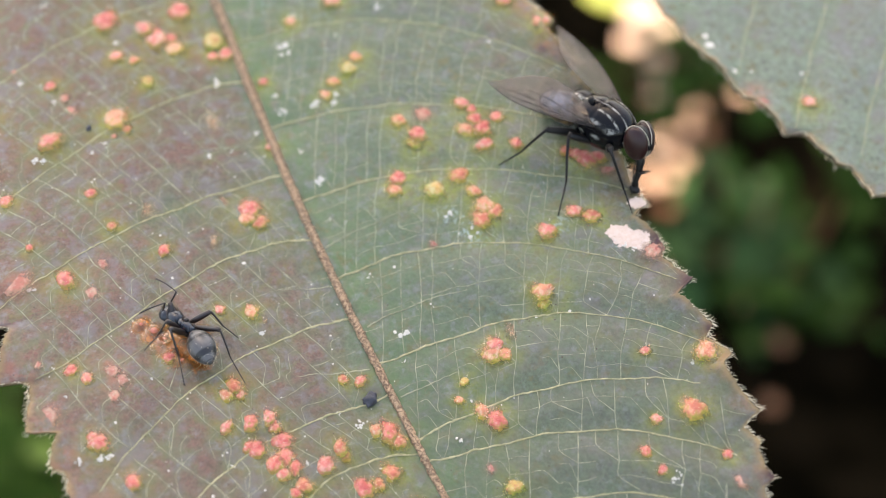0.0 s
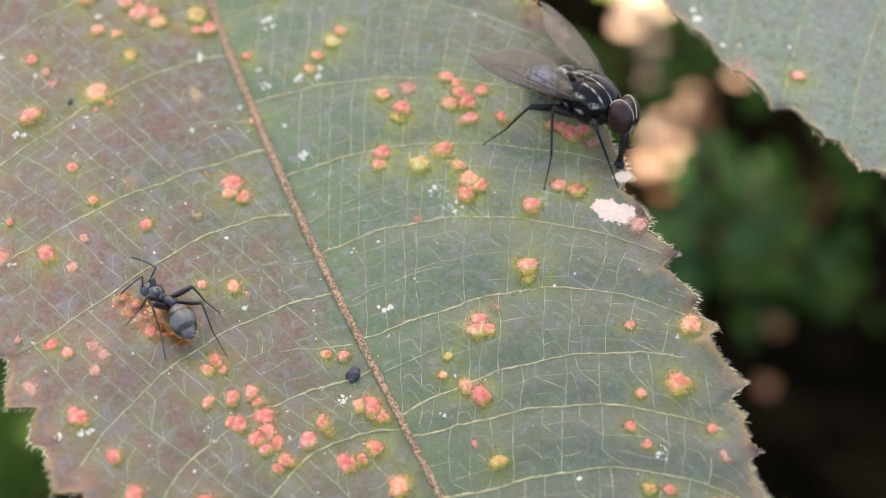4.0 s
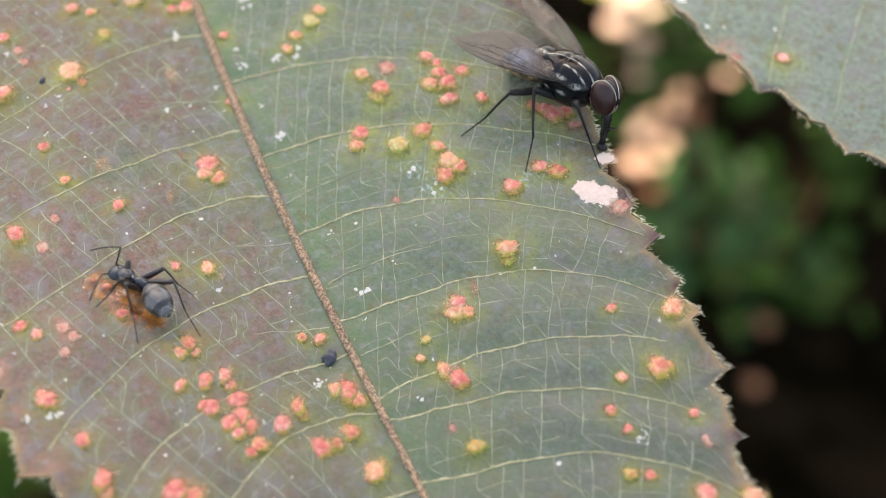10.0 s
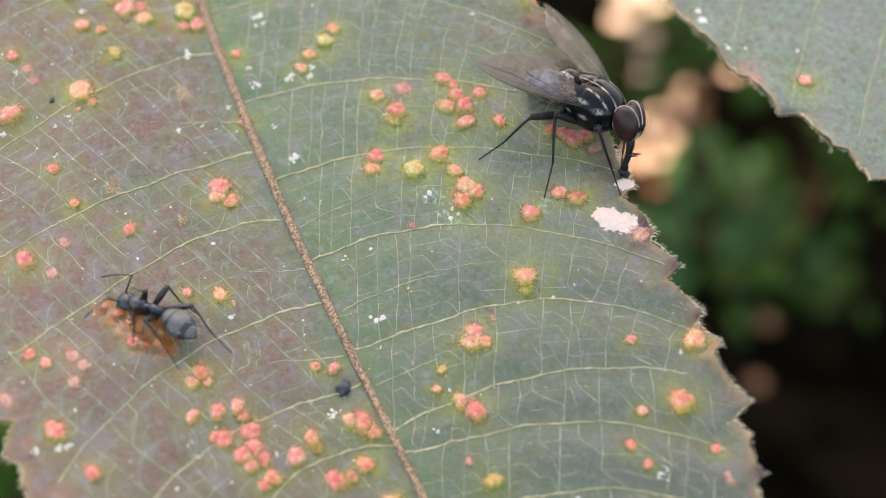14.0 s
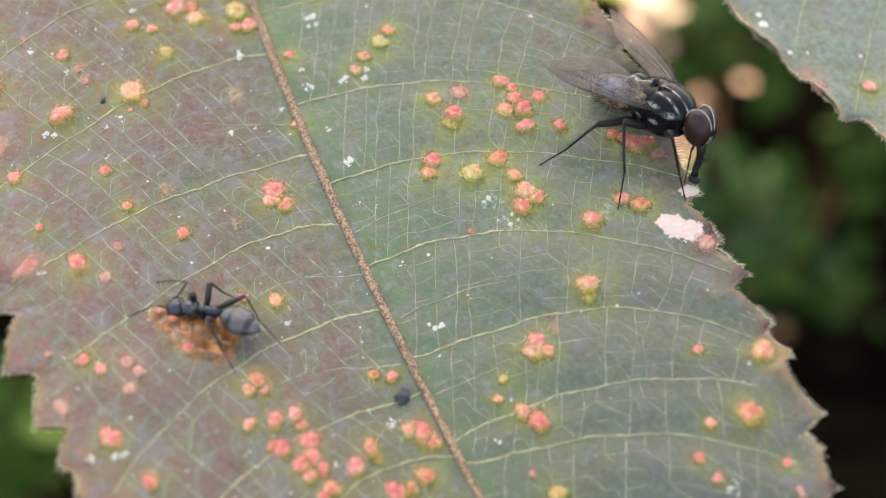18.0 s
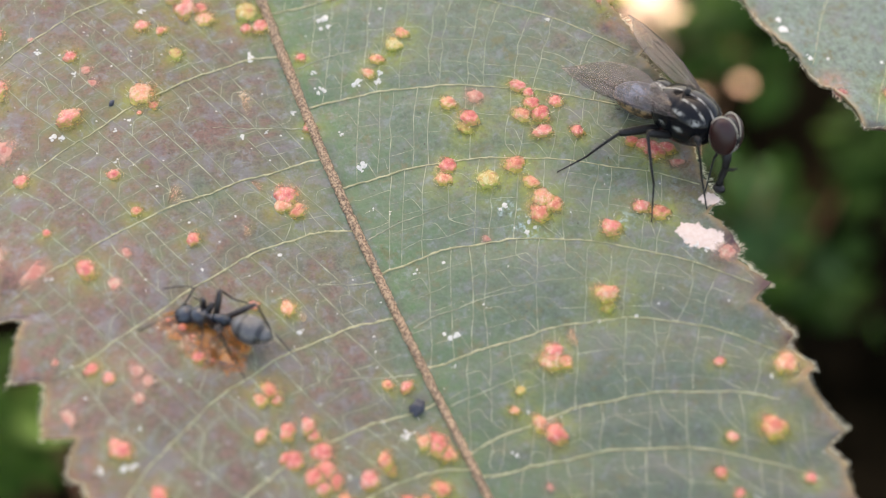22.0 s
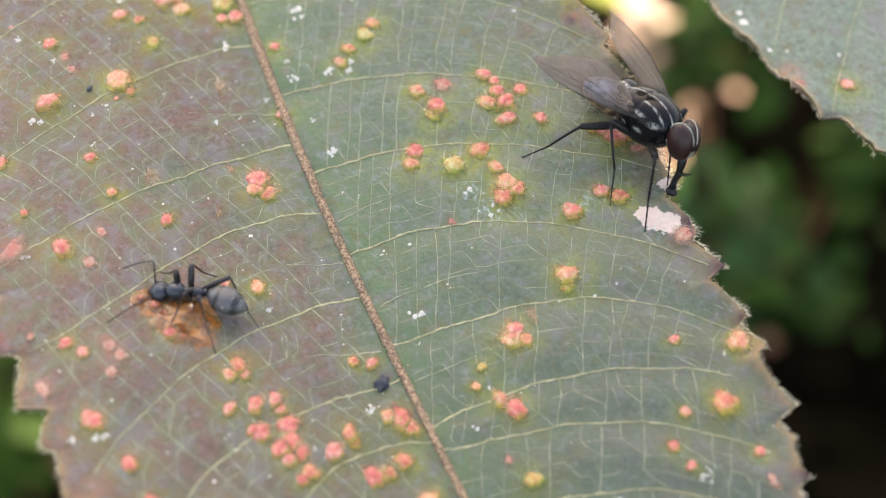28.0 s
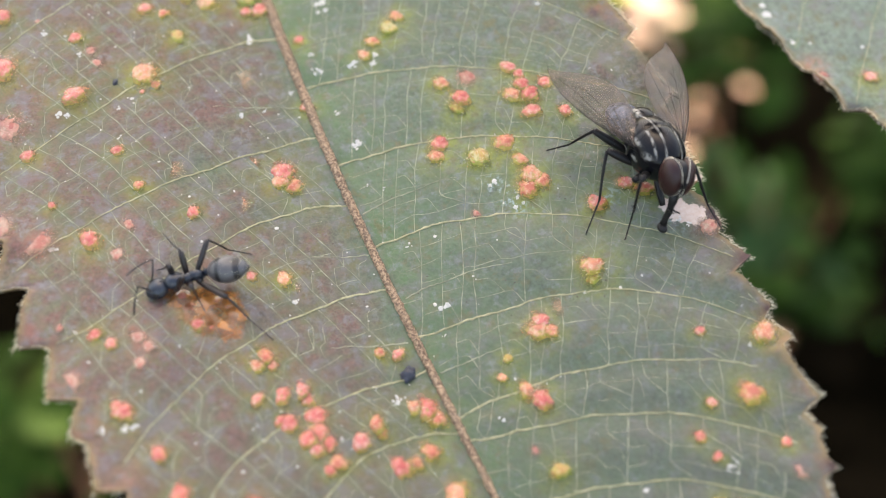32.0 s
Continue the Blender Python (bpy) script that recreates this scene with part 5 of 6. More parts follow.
    # wings
    for s, tip in ((-1, (-5.35, -4.35, 0.95)), (1, (-6.6, 4.2, 1.7))):
        base, tip = np.array([0.35, s * 1.38, 0.28]), np.array(tip)
        axis = (tip - base) / np.linalg.norm(tip - base)
        span = np.linalg.norm(tip - base)
        up = np.array([0.0, -0.6 if s < 0 else 0.3, 1.0])
        trail = np.cross(up, axis) * s
        trail = trail if trail[1] * s < 0 else -trail
        trail /= np.linalg.norm(trail)
        rise = np.cross(axis, trail)
        rise *= np.sign(rise[2])
        u = 1 - (1 - np.linspace(0, 1, 34)) ** 1.9
        lead = -0.07 * np.sin(np.pi * u) - 0.02
        back = 0.29 * np.clip(np.sin(np.pi * np.clip(u * 0.93 + 0.05, 0, 1)), 0, 1) ** 0.55 * (0.55 + 0.45 * np.sin(np.pi * u ** 0.9))
        end = np.sqrt(np.clip(1 - ((u - 0.68) / 0.32).clip(0, 1) ** 2.2, 0, 1))
        lead, back = lead * end + 0.06 * (1 - end), back * end + 0.06 * (1 - end)
        w = np.linspace(0, 1, 13)

        def on_wing(uu, ww, lift=0.0):
            le, ba = np.interp(uu, u, lead), np.interp(uu, u, back)
            c = le + (ba - le) * ww
            bow = 0.10 * np.sin(np.pi * uu) * span * 0.25 + 0.03 * np.sin(9 * ww) * span * 0.12 - 0.10 * ww ** 2
            return base + np.outer(uu * span, axis) + np.outer(c * span, trail) + np.outer(bow + lift, rise)

        uu, ww = np.repeat(u, 13), np.tile(w, len(u))
        top = on_wing(uu, ww)
        i = np.arange(len(u) - 1)[:, None] * 13 + np.arange(12)[None]
        q = np.stack([i, i + 1, i + 14, i + 13], -1).reshape(-1, 4).tolist()
        wing = link("wing", top, q, MAT_WING, fly, "smoky transparent wing with dark veins")
        solid = wing.modifiers.new("film", "SOLIDIFY")
        solid.thickness = 0.012 * MM
        t = np.linspace(0, 1, 24)
        for path, r in (((0.0 + 0.93 * t, 0.0 * t), 0.040), ((0.02 + 0.55 * t, 0.10 - 0.08 * t), 0.030), ((0.02 + 0.88 * t, 0.12 + 0.02 * np.sin(3 * t)), 0.027),
                        ((0.05 + 0.88 * t, 0.16 + 0.24 * t ** 1.4), 0.027), ((0.05 + 0.75 * t, 0.25 + 0.33 * t - 0.30 * np.clip(t - 0.8, 0, 1) * 5 * t), 0.026),
                        ((0.05 + 0.58 * t, 0.32 + 0.66 * t ** 1.3), 0.024), ((0.04 + 0.34 * t, 0.4 + 0.6 * t), 0.020), ((0.42 + 0.02 * t, 0.24 + 0.24 * t), 0.022),
                        ((0.60 + 0.07 * np.sin(3 * t), 0.29 + 0.28 * t), 0.022)):
            v, f = tube(on_wing(path[0], np.clip(path[1], 0, 1), 0.01), 0.72 * r * np.linspace(1.1, 0.45, 24), 5)
            link("wing_vein", v, f, MAT_BLACK, wing)
        v, f = blob((-0.75, s * 1.18, 0.62), (0.5, 0.3, 0.06), 16, 10)
        link("calypter", v, f, MAT_LOBE, fly, "brownish wing-base lobe")
    # bristles
    roots, ways = [], []
    for _ in range(230):
        a, b = rng.uniform(0, 2 * np.pi), rng.uniform(-1.2, 1.7)
        d = np.array([np.sin(b) * 0.9, np.cos(a) * np.cos(b), abs(np.sin(a)) * np.cos(b) * 1.0 - 0.1])
        roots.append(np.array([0.1, 0, 0]) + d * (1.75, 1.32, 1.27))
        ways.append(d + (-0.9, 0, 0.15))
    for s in (-1, 1):
        for k in range(5):
            p = np.array([-1.5 - 0.14 * k, s * (0.66 - 0.13 * k), 0.75])
            roots.append(p)
            ways.append(np.array([-1.0, s * 0.25, 0.35]))
    v, f = strands(rng, roots, ways, 0.42, 0.016)
    tagged(link("bristles", v, f, MAT_BLACK, thorax), kind="stuff")
    roots, ways = [], []
    for _ in range(170):
        a, b = rng.uniform(0, 2 * np.pi), rng.uniform(-0.9, 1.4)
        d = np.array([-np.sin(b), np.cos(a) * np.cos(b), np.sin(a) * np.cos(b)])
        roots.append(np.array([-2.64, 0, -0.38 - 0.35 * np.clip((1.4 + 1.95 * np.sin(b)) / 3.2, 0, 1)]) + d * (1.52, 1.10, 0.92))
        ways.append(d + (-0.8, 0, 0))
    v, f = strands(rng, roots, ways, 0.3, 0.012)
    tagged(link("bristles", v, f, MAT_BLACK, abdomen), kind="stuff")
    return fly


def make_leg(thing, name, l1, l2, r1, r2, material, rng, hairy=True, tarsus_share=0.42):
    """Femur and tibia with its tarsus, each along its own x from its joint."""
    t = np.linspace(0, 1, 7)
    v, f = limb(np.stack([l1 * t, 0 * t, 0 * t], -1), r1 * (0.62 + 0.55 * np.sin(np.pi * (0.12 + 0.75 * t))), 10)
    femur = link("femur", v, f, material, thing)
    lt = l2 * (1 - tarsus_share)
    v, f = limb(np.stack([lt * t, 0 * t, -0.055 * l2 * t ** 1.5], -1), r2 * (1.0 - 0.25 * t), 8)
    tibia = link("tibia", v, f, material, thing)
    x = np.linspace(lt, l2, 16)
    r = r2 * 0.62 * (1 - 0.35 * np.linspace(0, 1, 16)) * (1 + 0.25 * np.cos(np.linspace(0, 8 * np.pi, 16)))
    v, f = limb(np.stack([x, 0 * x, -0.055 * l2 * (1 - np.linspace(0, 1, 16))], -1), r, 7)
    tarsus = link("tarsus", v, f, material, tibia)
    for s in (-1, 1):
        v, f = limb([(l2 - 0.02, 0, 0), (l2 + 0.05, s * 0.05, 0.01), (l2 + 0.09, s * 0.07, -0.04)], [0.3 * r2, 0.22 * r2, 0.08 * r2], 5)
        link("claw", v, f, material, tibia)
    if hairy:
        roots = np.stack([rng.uniform(0, 1, 46), np.zeros(46), np.zeros(46)], -1)
        a = rng.uniform(0, 6.28, 46)
        ways = np.stack([np.full(46, 0.8), np.cos(a), np.sin(a)], -1)
        v, f = strands(rng, roots * (l1, 1, 1) + ways * (0, r1 * 0.7, r1 * 0.7), ways, 0.22, 0.011)
        tagged(link("bristles", v, f, material, femur), kind="stuff")
        v, f = strands(rng, roots * (lt, 1, 1) + ways * (0, r2 * 0.7, r2 * 0.7), ways, 0.2, 0.010)
        tagged(link("bristles", v, f, material, tibia), kind="stuff")
    return femur, tibia


def make_ant():
    """A dark worker ant; x ahead, y to its left, z up, origin at the waist."""
    rng = np.random.default_rng(4)
    ant = tagged(new("ant"), "dark grey ant with banded abdomen at a wet gall", "ant")
    v, f = blob((1.60, 0, 0.14), (0.52, 0.45, 0.42), 28, 20, 0.85)
    w, g = blob((1.00, 0, 0.04), (0.40, 0.25, 0.29), 24, 16, 0.95)
    v, f = joined([(v, f), (w, g)])
    mesosoma = link("thorax", v, f, MAT_ANT, ant)
    v, f = blob((0.50, 0, 0.04), (0.44, 0.28, 0.36), 24, 18, 0.9)
    v[:, 2] -= 0.12 * np.clip((0.5 - v[:, 0]) / 0.4, 0, 1)
    link("propodeum", v, f, MAT_ANT, ant)
    v, f = blob((0, 0, 0.02), (0.12, 0.20, 0.30), 18, 14, 0.9)
    link("petiole", v, f, MAT_ANT, ant)
    # gaster in four overlapping plates, turning at the waist
    gaster = None
    for k, (a, b) in enumerate(((0.0, 0.34), (0.32, 0.80), (0.78, 0.93), (0.91, 1.0))):
        u = np.linspace(a, b, 14)
        r = np.sin(np.pi * np.clip(0.04 + 0.96 * u, 0, 1) ** 0.92) ** 0.72 * (1 + 0.025 * (u - a) / (b - a))
        r[0] *= 0.985 if k else 0.5
        if k == 3:
            r[-1] = 0.03
        segs = 32
        vv, ff, band = [], [], []
        for i, (uu, rr) in enumerate(zip(u, r)):
            for j in range(segs):
                q = 2 * np.pi * j / segs
                vv.append((-0.10 - 2.22 * uu, 0.72 * rr * np.cos(q), 0.06 + 0.64 * rr * np.sin(q) - 0.10 * uu))
                band.append(1.0 if (uu - a) / (b - a) > (0.72 if k == 0 else 0.76 if k == 1 else 0.86) or (k == 3 and uu > 0.95) else 0.0)
        for i in range(len(u) - 1):
            for j in range(segs):
                ff.append((i * segs + j, i * segs + (j + 1) % segs, (i + 1) * segs + (j + 1) % segs, (i + 1) * segs + j))
        ob = link("gaster" if k == 0 else "tergite", vv, ff, MAT_GASTER, gaster or ant)
        attribute(ob, "band", band)
        gaster = gaster or ob
    roots, ways = [], []
    for _ in range(120):
        u, q = rng.uniform(0.05, 0.97), rng.uniform(0, 6.28)
        r = np.sin(np.pi * u ** 0.92) ** 0.72
        roots.append(np.array([-0.10 - 2.22 * u, 0.72 * r * np.cos(q), 0.06 + 0.65 * r * np.sin(q) - 0.1 * u]))
        ways.append(np.array([-0.9, np.cos(q) * 0.6, np.sin(q) * 0.6]))
    v, f = strands(rng, roots, ways, 0.14, 0.006)
    tagged(link("hairs", v, f, MAT_HAIR, gaster), kind="stuff")
    v, f = blob((0.42, 0, 0), (0.61, 0.56, 0.45), 36, 26, 0.82, -0.0)
    v[:, 1] *= 1 - 0.28 * np.clip((v[:, 0] - 0.3) / 0.7, 0, 1)
    head = link("head", v, f, MAT_ANT, ant)
    for s in (-1, 1):
        for x, ahead in ((1.55, 0.12), (0.95, 0.0), (0.48, -0.1)):
            cv, cf = limb([(x, s * 0.12, -0.02), (x + 0.5 * ahead, s * 0.26, -0.20), (x + ahead, s * 0.30, -0.34)], [0.17, 0.19, 0.11], 9)
            link("coxa", cv, cf, MAT_ANT_LEG, ant)
    for s in (-1, 1):
        v, f = blob((0.46, s * 0.46, 0.18), (0.17, 0.08, 0.13), 14, 10)
        link("eye", v, f, MAT_BLACK, head)
        v, f = limb([(0.92, s * 0.22, -0.12), (1.12, s * 0.16, -0.2), (1.2, s * 0.02, -0.22)], [0.09, 0.07, 0.02], 7)
        link("mandible", v, f, MAT_ANT_LEG, head)
    return ant, gaster, head


# the legs' hips in each insect's space, knee directions, lengths and thickness
FLY_LEGS = {
    "RF": ((1.05, -0.55, -1.0), (0.68, -0.7, 0.1), 1.95, 4.1, 0.19, 0.09), "RM": ((0.15, -0.75, -1.1), (-0.5, -0.7, 0.4), 1.7, 4.5, 0.2, 0.09),
    "RH": ((-0.75, -0.7, -1.05), (0.0, -0.6, 0.8), 2.25, 3.85, 0.2, 0.09), "LF": ((1.05, 0.55, -1.0), (0.9, 0.6, 0.1), 1.95, 4.1, 0.19, 0.09),
    "LM": ((0.15, 0.75, -1.1), (0.3, 0.5, -0.6), 2.3, 4.5, 0.19, 0.09), "LH": ((-0.75, 0.7, -1.05), (0.2, 0.5, -0.7), 2.9, 4.6, 0.18, 0.09),
}
ANT_LEGS = {
    "RF": ((1.6, -0.25, -0.2), (0.4, -0.8, 1.0), 1.25, 1.9, 0.145, 0.06), "RM": ((0.95, -0.25, -0.22), (-0.1, -0.8, 1.2), 1.4, 2.1, 0.145, 0.065),
    "RH": ((0.5, -0.25, -0.25), (-0.8, -0.9, 1.2), 1.85, 3.1, 0.135, 0.06), "LF": ((1.6, 0.25, -0.2), (0.4, 0.8, 1.0), 1.25, 1.9, 0.145, 0.06),
    "LM": ((0.95, 0.25, -0.22), (-0.1, 0.8, 1.2), 1.4, 2.1, 0.135, 0.06), "LH": ((0.5, 0.25, -0.25), (-0.8, 0.9, 1.2), 1.85, 3.1, 0.145, 0.065),
}
leg_rng = np.random.default_rng(9)
fly = make_fly()
fly_legs = {k: make_leg(fly, k, *spec[2:], MAT_BLACK, leg_rng) for k, spec in FLY_LEGS.items()}
ant, ant_gaster, ant_head = make_ant()
ant_legs = {k: make_leg(ant, k, *spec[2:], MAT_ANT_LEG, leg_rng, False, 0.5) for k, spec in ANT_LEGS.items()}
ant_feelers = {}
for side in ("L", "R"):
    v, f = limb([(0, 0, 0), (0.7, 0, 0.02), (1.35, 0, 0)], [0.038, 0.045, 0.052], 7)
    scape = link("antenna_scape", v, f, MAT_ANT_LEG, ant)
    t = np.linspace(0, 1, 23)
    v, f = limb(np.stack([1.5 * t, 0 * t, 0.08 * np.sin(np.pi * t)], -1), (0.034 + 0.016 * t) * (1 + 0.22 * np.cos(22 * np.pi * t)), 7)
    ant_feelers[side] = (scape, link("antenna_club", v, f, MAT_ANT_LEG, ant))

# ---- crumbs on the leaf ----
m = Nodes("dark_crumb", 0.55)
m.color(m.mix(m.noise(0.2, 3), (0.010, 0.011, 0.016), (0.05, 0.055, 0.075)))
m.bump(m.noise(0.12, 4), 0.9, 0.08)
MAT_CRUMB = m.mat
rng = np.random.default_rng(17)
for name, label, x, y, size in (("crumb", "dark blue-grey dried crumb beside the midrib", -0.92, -11.75, (0.42, 0.34, 0.3)),
                                ("crumb", "tiny black oval speck on the leaf", -9.88, 9.95, (0.2, 0.13, 0.14))):
    v, f = blob((0, 0, 0), size, 16, 12)
    v = np.array([p * (1 + 0.45 * noise.noise(Vector(p * 5 + x))) for p in v])
    v[:, 2] += 0.5 * size[2]
    ob = link(name, v, f, MAT_CRUMB)
    ob.matrix_world = LEAF @ pose(x * MM, y * MM, float(surface(np.array([x]), np.array([y]))[0]) * MM, 0, 0, 40)
    tagged(ob, label, "crumb")


# ---- what moves ----
def jointed(hip, foot, pole, l1, l2):
    """The poses of two links that reach from hip to foot and bend towards pole, each with its x along the link."""
    hip, foot, pole = Vector(hip), Vector(foot), Vector(pole)
    way = foot - hip
    d = min(way.length, 0.995 * (l1 + l2))
    way.normalize()
    foot = hip + way * d
    side = (pole - way * pole.dot(way)).normalized()
    a = max(-1.0, min(1.0, (l1 * l1 + d * d - l2 * l2) / (2 * l1 * d)))
    knee = hip + way * (l1 * a) + side * (l1 * math.sqrt(max(0.0, 1 - a * a)))

    def along(p, q):
        x = (q - p).normalized()
        y = side.cross(x)
        y = y.normalized() if y.length > 1e-4 else Vector((0, 1, 0))
        z = x.cross(y)
        return Matrix(((x.x, y.x, z.x, p.x * MM), (x.y, y.y, z.y, p.y * MM), (x.z, y.z, z.z, p.z * MM), (0, 0, 0, 1)))

    return along(hip, knee), along(knee, foot)


def on_leaf(x, y, lift=0.0):
    return Vector((x, y, float(surface(np.array([x]), np.array([y]))[0]) + lift))


def step_rows(thing_rows, legs, specs, feet):
    """Keys of all legs: the feet stand where the table says, while the body moves over them."""
    for key, (femur, tibia) in legs.items():
        hip, pole, l1, l2 = specs[key][:4]
        a, b = [], []
        for t, body in thing_rows:
            times = [row[0] for row in feet[key]]
            x = float(np.interp(t, times, [row[1] for row in feet[key]]))
            y = float(np.interp(t, times, [row[2] for row in feet[key]]))
            lift = float(np.interp(t, times, [row[3] if len(row) > 3 else 0.0 for row in feet[key]]))
            m1, m2 = jointed(hip, body.inverted() @ on_leaf(x, y, 0.03 + lift), pole, l1, l2)
            a.append((t, m1))
            b.append((t, m2))
        walk(femur, a)
        walk(tibia, b)


def mm_pose(x, y, z, rx, ry, rz):
    return Matrix.LocRotScale((x, y, z), Euler([radians(v) for v in (rx, ry, rz)]), None)


def to_world(body):
    return LEAF @ Matrix.LocRotScale(body.translation * MM, body.to_quaternion(), None)


# the fly over the leaf: seconds, millimetres in the leaf's frame, degrees
FLY_PATH = [
    (0.0, 16.83, -3.18, 3.30, -24.0, -8.0, -65.0), (3.5, 16.75, -3.22, 3.30, -24.5, -8.0, -64.5), (6.0, 16.7, -3.25, 3.28, -25.0, -8.0, -64.0),
    (9.0, 16.65, -3.28, 3.28, -25.5, -8.0, -63.0), (12.5, 16.75, -3.35, 3.30, -25.0, -8.5, -64.0), (16.0, 16.87, -3.40, 3.34, -25.0, -9.4, -65.0),
    (20.5, 17.15, -3.65, 3.38, -27.0, -10.5, -64.0), (25.5, 17.1, -3.8, 3.42, -27.0, -9.5, -65.0), (27.5, 16.85, -4.6, 3.58, -27.0, -7.0, -69.5),
    (28.5, 16.6, -5.0, 3.58, -26.0, -8.0, -73.0), (29.0, 15.72, -5.69, 3.47, -23.5, -13.5, -84.0), (29.6, 15.38, -5.68, 3.36, -23.2, -14.0, -86.0),
    (30.0, 15.38, -5.85, 3.25, -22.8, -15.0, -87.0), (30.6, 15.1, -6.2, 3.35, -21.5, -14.5, -88.5), (32.0, 14.78, -6.52, 3.50, -20.3, -13.7, -90.4),
]
# where the feet stand: seconds, place on the leaf, lift
FLY_FEET = {
    "RH": [(0, 11.1, -1.95), (3.5, 10.9, -2.2), (9, 10.55, -2.8), (32, 10.6, -3.0)],
    "RM": [(0, 12.62, -6.45), (16, 12.7, -6.6), (18, 13.0, -7.0), (20.5, 13.6, -7.6), (28.5, 13.4, -7.7), (29, 12.1, -8.2), (30, 11.8, -8.3), (30.6, 11.2, -8.3), (32, 10.4, -8.4)],
    "RF": [(0, 16.3, -8.3), (25.5, 16.4, -8.25), (27.5, 14.6, -9.7), (28.5, 14.3, -9.9), (29, 13.44, -10.4), (29.6, 12.6, -9.5), (32, 12.05, -9.6)],
    "LF": [(0, 16.9, -7.0), (25.5, 16.9, -7.2), (28.5, 16.9, -8.2), (29, 17.1, -10.6), (29.6, 16.9, -11.0), (32, 16.8, -11.25)],
    "LM": [(0, 17.0, -4.0, -0.6), (28.5, 16.9, -4.6, -0.6), (29.3, 16.9, -6.4, -0.4), (32, 16.9, -7.2, -0.4)],
    "LH": [(0, 17.0, -2.6, -0.5), (28.5, 17.0, -3.2, -0.5), (29.3, 16.6, -3.9, -0.4), (32, 16.4, -4.4, -0.4)],
}
# the ant: seconds, place, nose down, heading, swing of the abdomen
ANT_PATH = [
    (0.0, -8.52, -5.55, 22, 115, -19), (1.5, -8.48, -5.45, 23, 117, -22), (3.5, -8.5, -5.5, 23, 118, -24), (6.0, -8.56, -5.55, 23, 116, -18),
    (8.0, -8.6, -5.48, 23, 119, -18), (10.0, -8.5, -5.48, 22, 124, -21), (11.5, -8.48, -5.5, 21, 126, -17), (13.0, -8.37, -5.55, 20, 127, -10),
    (15.5, -8.1, -5.3, 13, 142, -16), (16.0, -8.08, -5.22, 13, 144, -16), (18.0, -8.15, -5.24, 13, 142, -11), (20.5, -8.18, -5.15, 13, 141, -9), (22.0, -8.22, -5.22, 13, 141, -7),
    (23.0, -8.2, -5.18, 13, 141, -6), (25.0, -8.0, -5.2, 10, 145, -12), (27.5, -8.0, -5.08, 11, 147, -11), (28.0, -7.85, -5.0, 9, 150, -15),
    (29.0, -7.84, -4.88, 12, 150, -15), (29.5, -8.25, -4.56, 9, 163, -19), (30.0, -8.37, -4.35, 9, 168, -15), (30.5, -8.63, -4.1, 8, 177, -19), (31.0, -8.75, -4.02, 6, 178, -17),
    (32.0, -8.92, -3.91, 2, 178, -19),
]
ANT_FEET = {
    "RF": [(0, -8.65, -3.4), (10, -8.65, -3.4), (13, -9.0, -3.1), (28, -9.4, -2.6), (29, -9.6, -2.4), (30, -10.9, -2.3), (32, -10.97, -2.5)],
    "RM": [(0, -6.25, -6.05), (11, -6.3, -6.1), (13, -6.5, -6.0), (15.5, -6.85, -4.3), (28, -6.9, -3.6), (29, -7.2, -2.6), (29.5, -8.15, -1.75), (30.5, -8.3, -1.6), (32, -10.05, -1.0, 0.7)],
    "RH": [(0, -6.77, -8.76), (10, -6.7, -8.5), (11.1, -6.67, -8.24), (11.5, -5.2, -5.9, 0.4), (12, -5.4, -8.4), (13, -5.4, -8.35), (15.5, -5.65, -7.1), (29.1, -5.73, -7.0), (29.5, -5.7, -2.4, 0.3), (32, -6.25, -2.8)],
    "LF": [(0, -10.1, -4.75), (10, -10.1, -4.75), (13, -10.1, -6.3), (16, -9.3, -4.7), (28, -9.8, -4.4), (30, -10.2, -4.3), (32, -11.0, -4.5)],
    "LM": [(0, -11.0, -5.3), (10, -11.0, -5.3), (11.5, -10.15, -6.5), (16, -9.85, -6.2), (29.5, -9.95, -5.8), (30.5, -9.6, -5.85), (32, -9.35, -5.88)],
    "LH": [(0, -9.7, -7.9), (10, -9.7, -7.9), (11.5, -8.45, -8.4), (15.5, -8.25, -8.1), (28.5, -8.2, -7.85), (29.5, -6.8, -7.55), (32, -6.73, -7.9)],
}
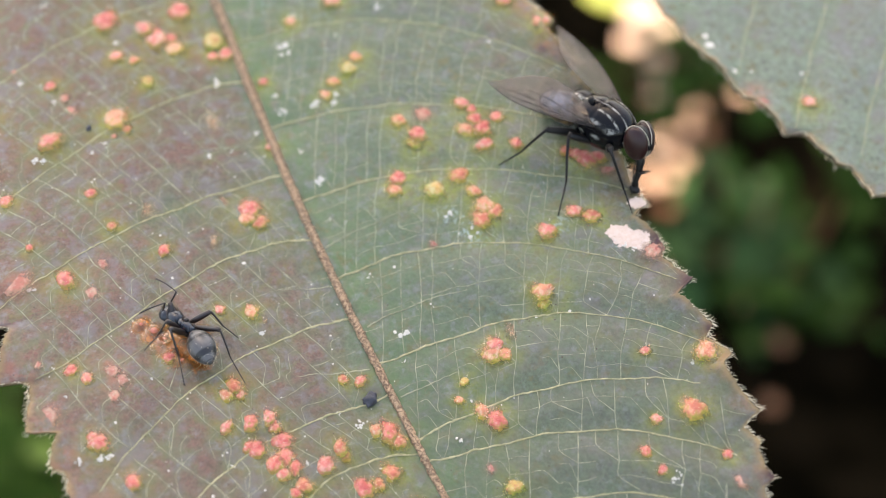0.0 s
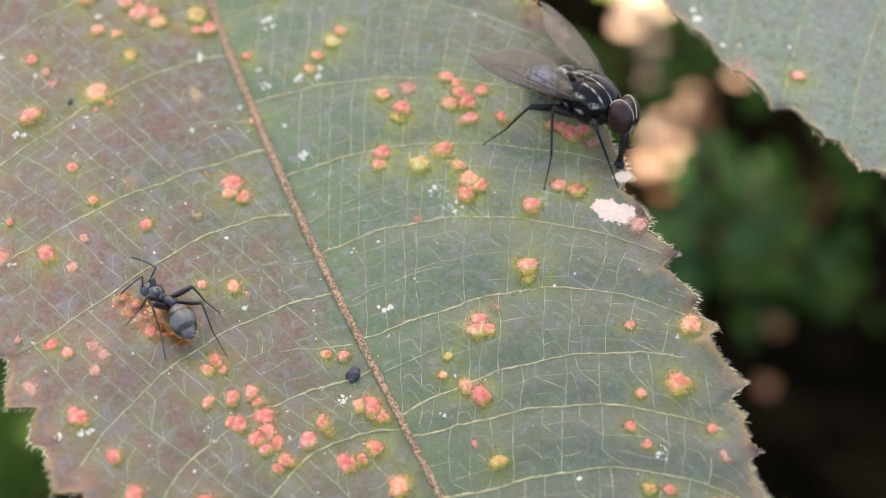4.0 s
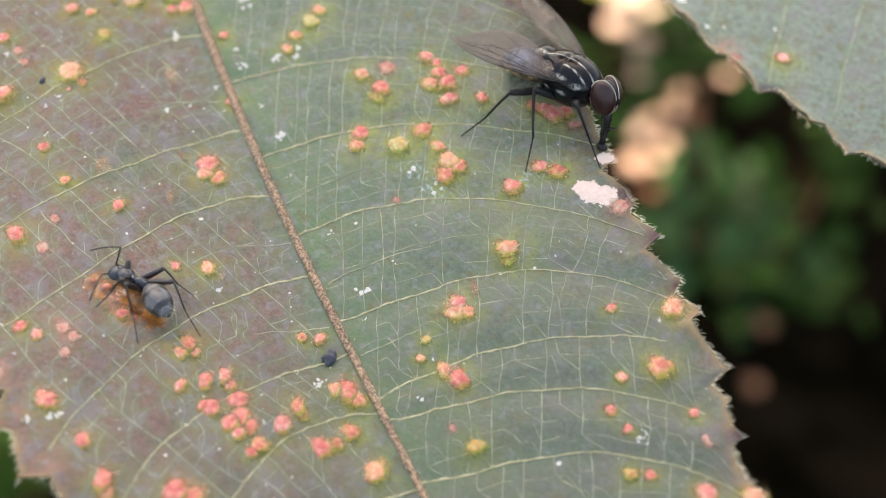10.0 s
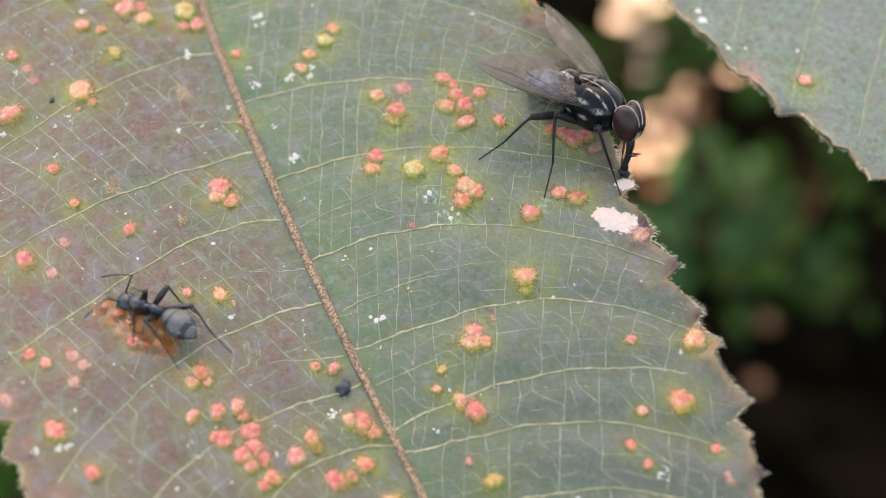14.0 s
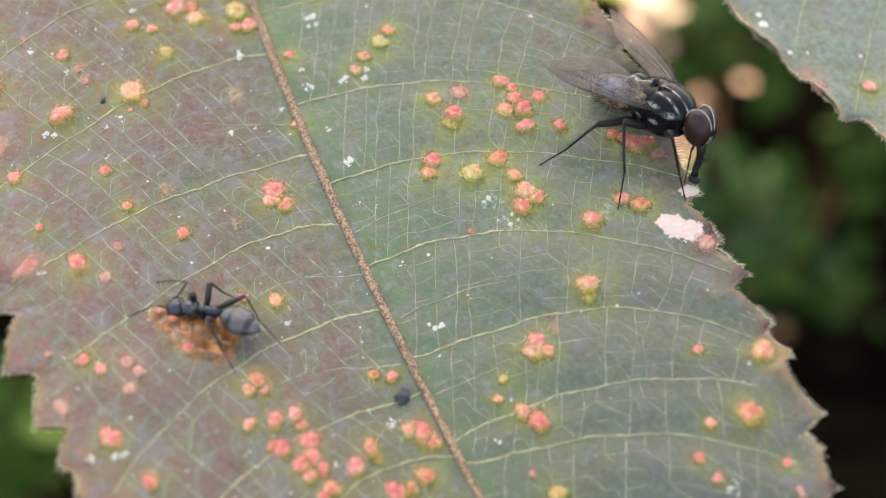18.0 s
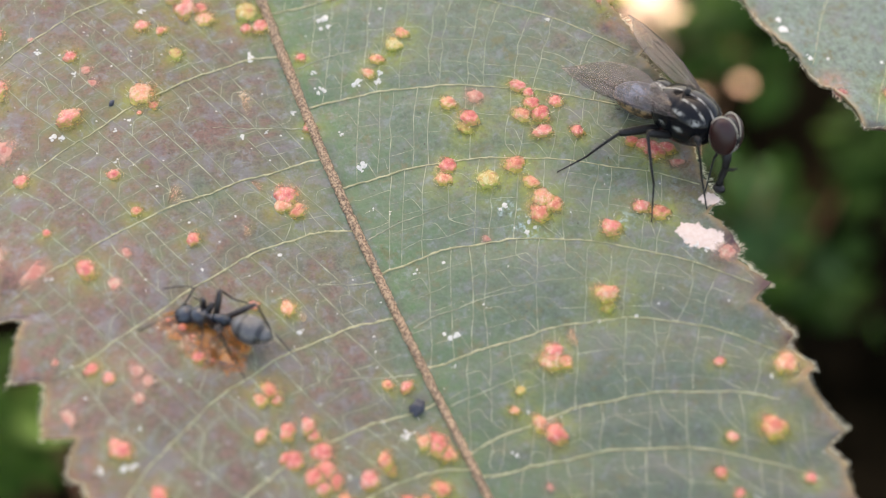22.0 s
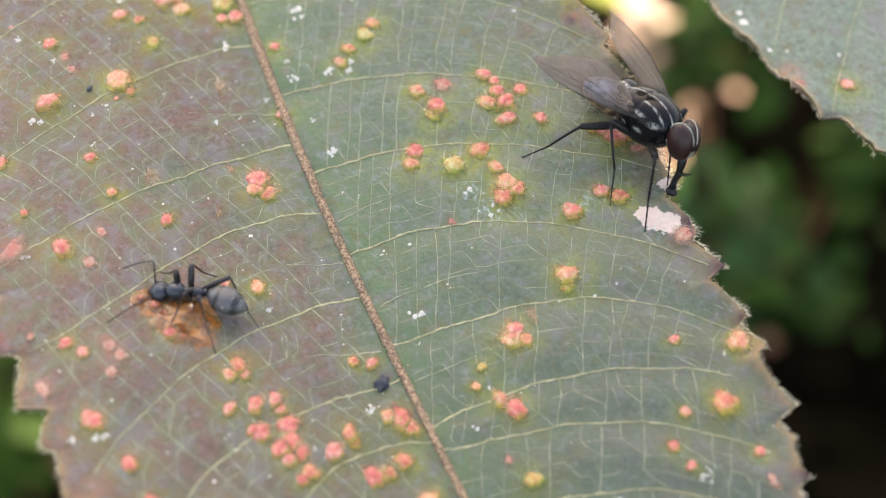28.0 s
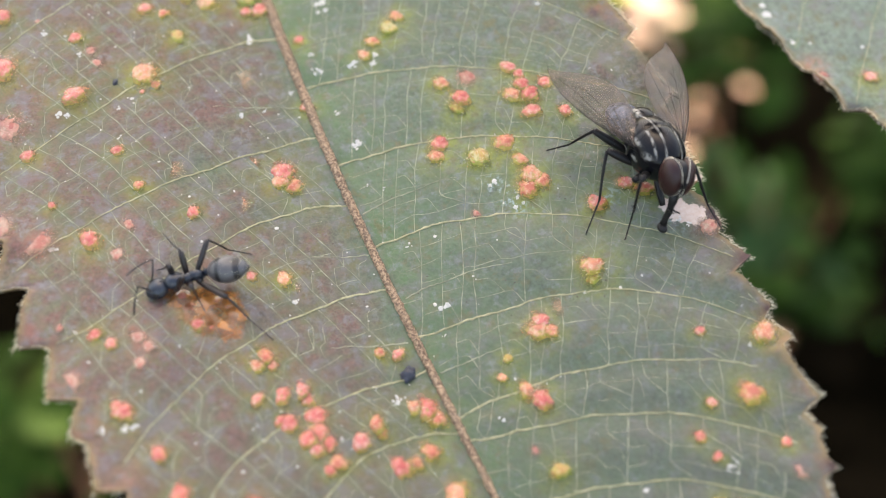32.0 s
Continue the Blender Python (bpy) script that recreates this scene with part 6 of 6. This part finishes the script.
# feelers: seconds, place and height of the tip, then of the elbow
ANT_FEELERS = {
    "R": [(0, -9.2, -1.7, 0.9, -8.3, -2.75, 1.5), (2, -9.29, -1.68, 0.9, -8.36, -2.71, 1.5), (10, -10.34, -2.44, 0.9, -9.0, -2.5, 1.5), (17, -10.29, -2.57, 0.9, -9.24, -2.65, 1.5), (25, -10.6, -2.4, 0.9, -9.4, -2.5, 1.5),
          (28, -11.08, -2.41, 0.9, -9.51, -2.42, 1.5), (29.5, -11.6, -2.6, 0.9, -10.3, -2.2, 1.5), (32, -12.45, -2.85, 0.8, -11.2, -2.1, 1.4)],
    "L": [(0, -10.6, -3.3, 0.5, -10.1, -3.4, 0.9), (2, -10.6, -3.19, 0.5, -10.14, -3.35, 0.9), (10, -11.22, -5.15, 0.5, -10.4, -4.2, 0.9), (17, -12.14, -3.71, 0.5, -10.85, -3.87, 0.9), (25, -12.2, -4.4, 0.5, -10.8, -4.2, 0.9),
          (28, -12.64, -4.91, 0.4, -10.77, -4.38, 0.8), (30, -12.7, -5.1, 0.4, -11.5, -4.4, 0.8), (32, -12.7, -4.9, 0.4, -12.0, -4.3, 0.8)],
}


def motions():
    fly_rows = [(t, mm_pose(*p)) for t, *p in FLY_PATH]
    walk(fly, [(t, to_world(m)) for t, m in fly_rows])
    step_rows(fly_rows, fly_legs, FLY_LEGS, FLY_FEET)
    ant_rows = []
    for t, x, y, pitch, heading, swing in ANT_PATH:
        ant_rows.append((t, mm_pose(x + 0.2, y, float(bend(x, y)) + 1.2, 0, pitch, heading)))
    walk(ant, [(t, to_world(m)) for t, m in ant_rows])
    walk(ant_gaster, [(row[0], pose(0, 0, 0, 0, -0.65 * row[3] - 3 + 16 * min(1, max(0, (row[0] - 29) / 1.5)), row[5])) for row in ANT_PATH])
    walk(ant_head, [(row[0], pose(2.2 * MM, 0, 0.08 * MM, 0, 28, 0)) for row in ANT_PATH])
    step_rows(ant_rows, ant_legs, ANT_LEGS, ANT_FEET)
    for side, sign in (("L", 1), ("R", -1)):
        scape, club = ant_feelers[side]
        a, b = [], []
        for t, body in ant_rows:
            times = [row[0] for row in ANT_FEELERS[side]]
            place = [float(np.interp(t, times, [row[k] for row in ANT_FEELERS[side]])) for k in (1, 2, 3, 4, 5, 6)]
            tip, elbow = body.inverted() @ on_leaf(*place[:3]), body.inverted() @ on_leaf(*place[3:])
            root = Vector((2.75, sign * 0.18, 0.05))
            m1, m2 = jointed(root, tip, elbow - root, 1.35, 1.5)
            a.append((t, m1))
            b.append((t, m2))
        walk(scape, a)
        walk(club, b)


motions()
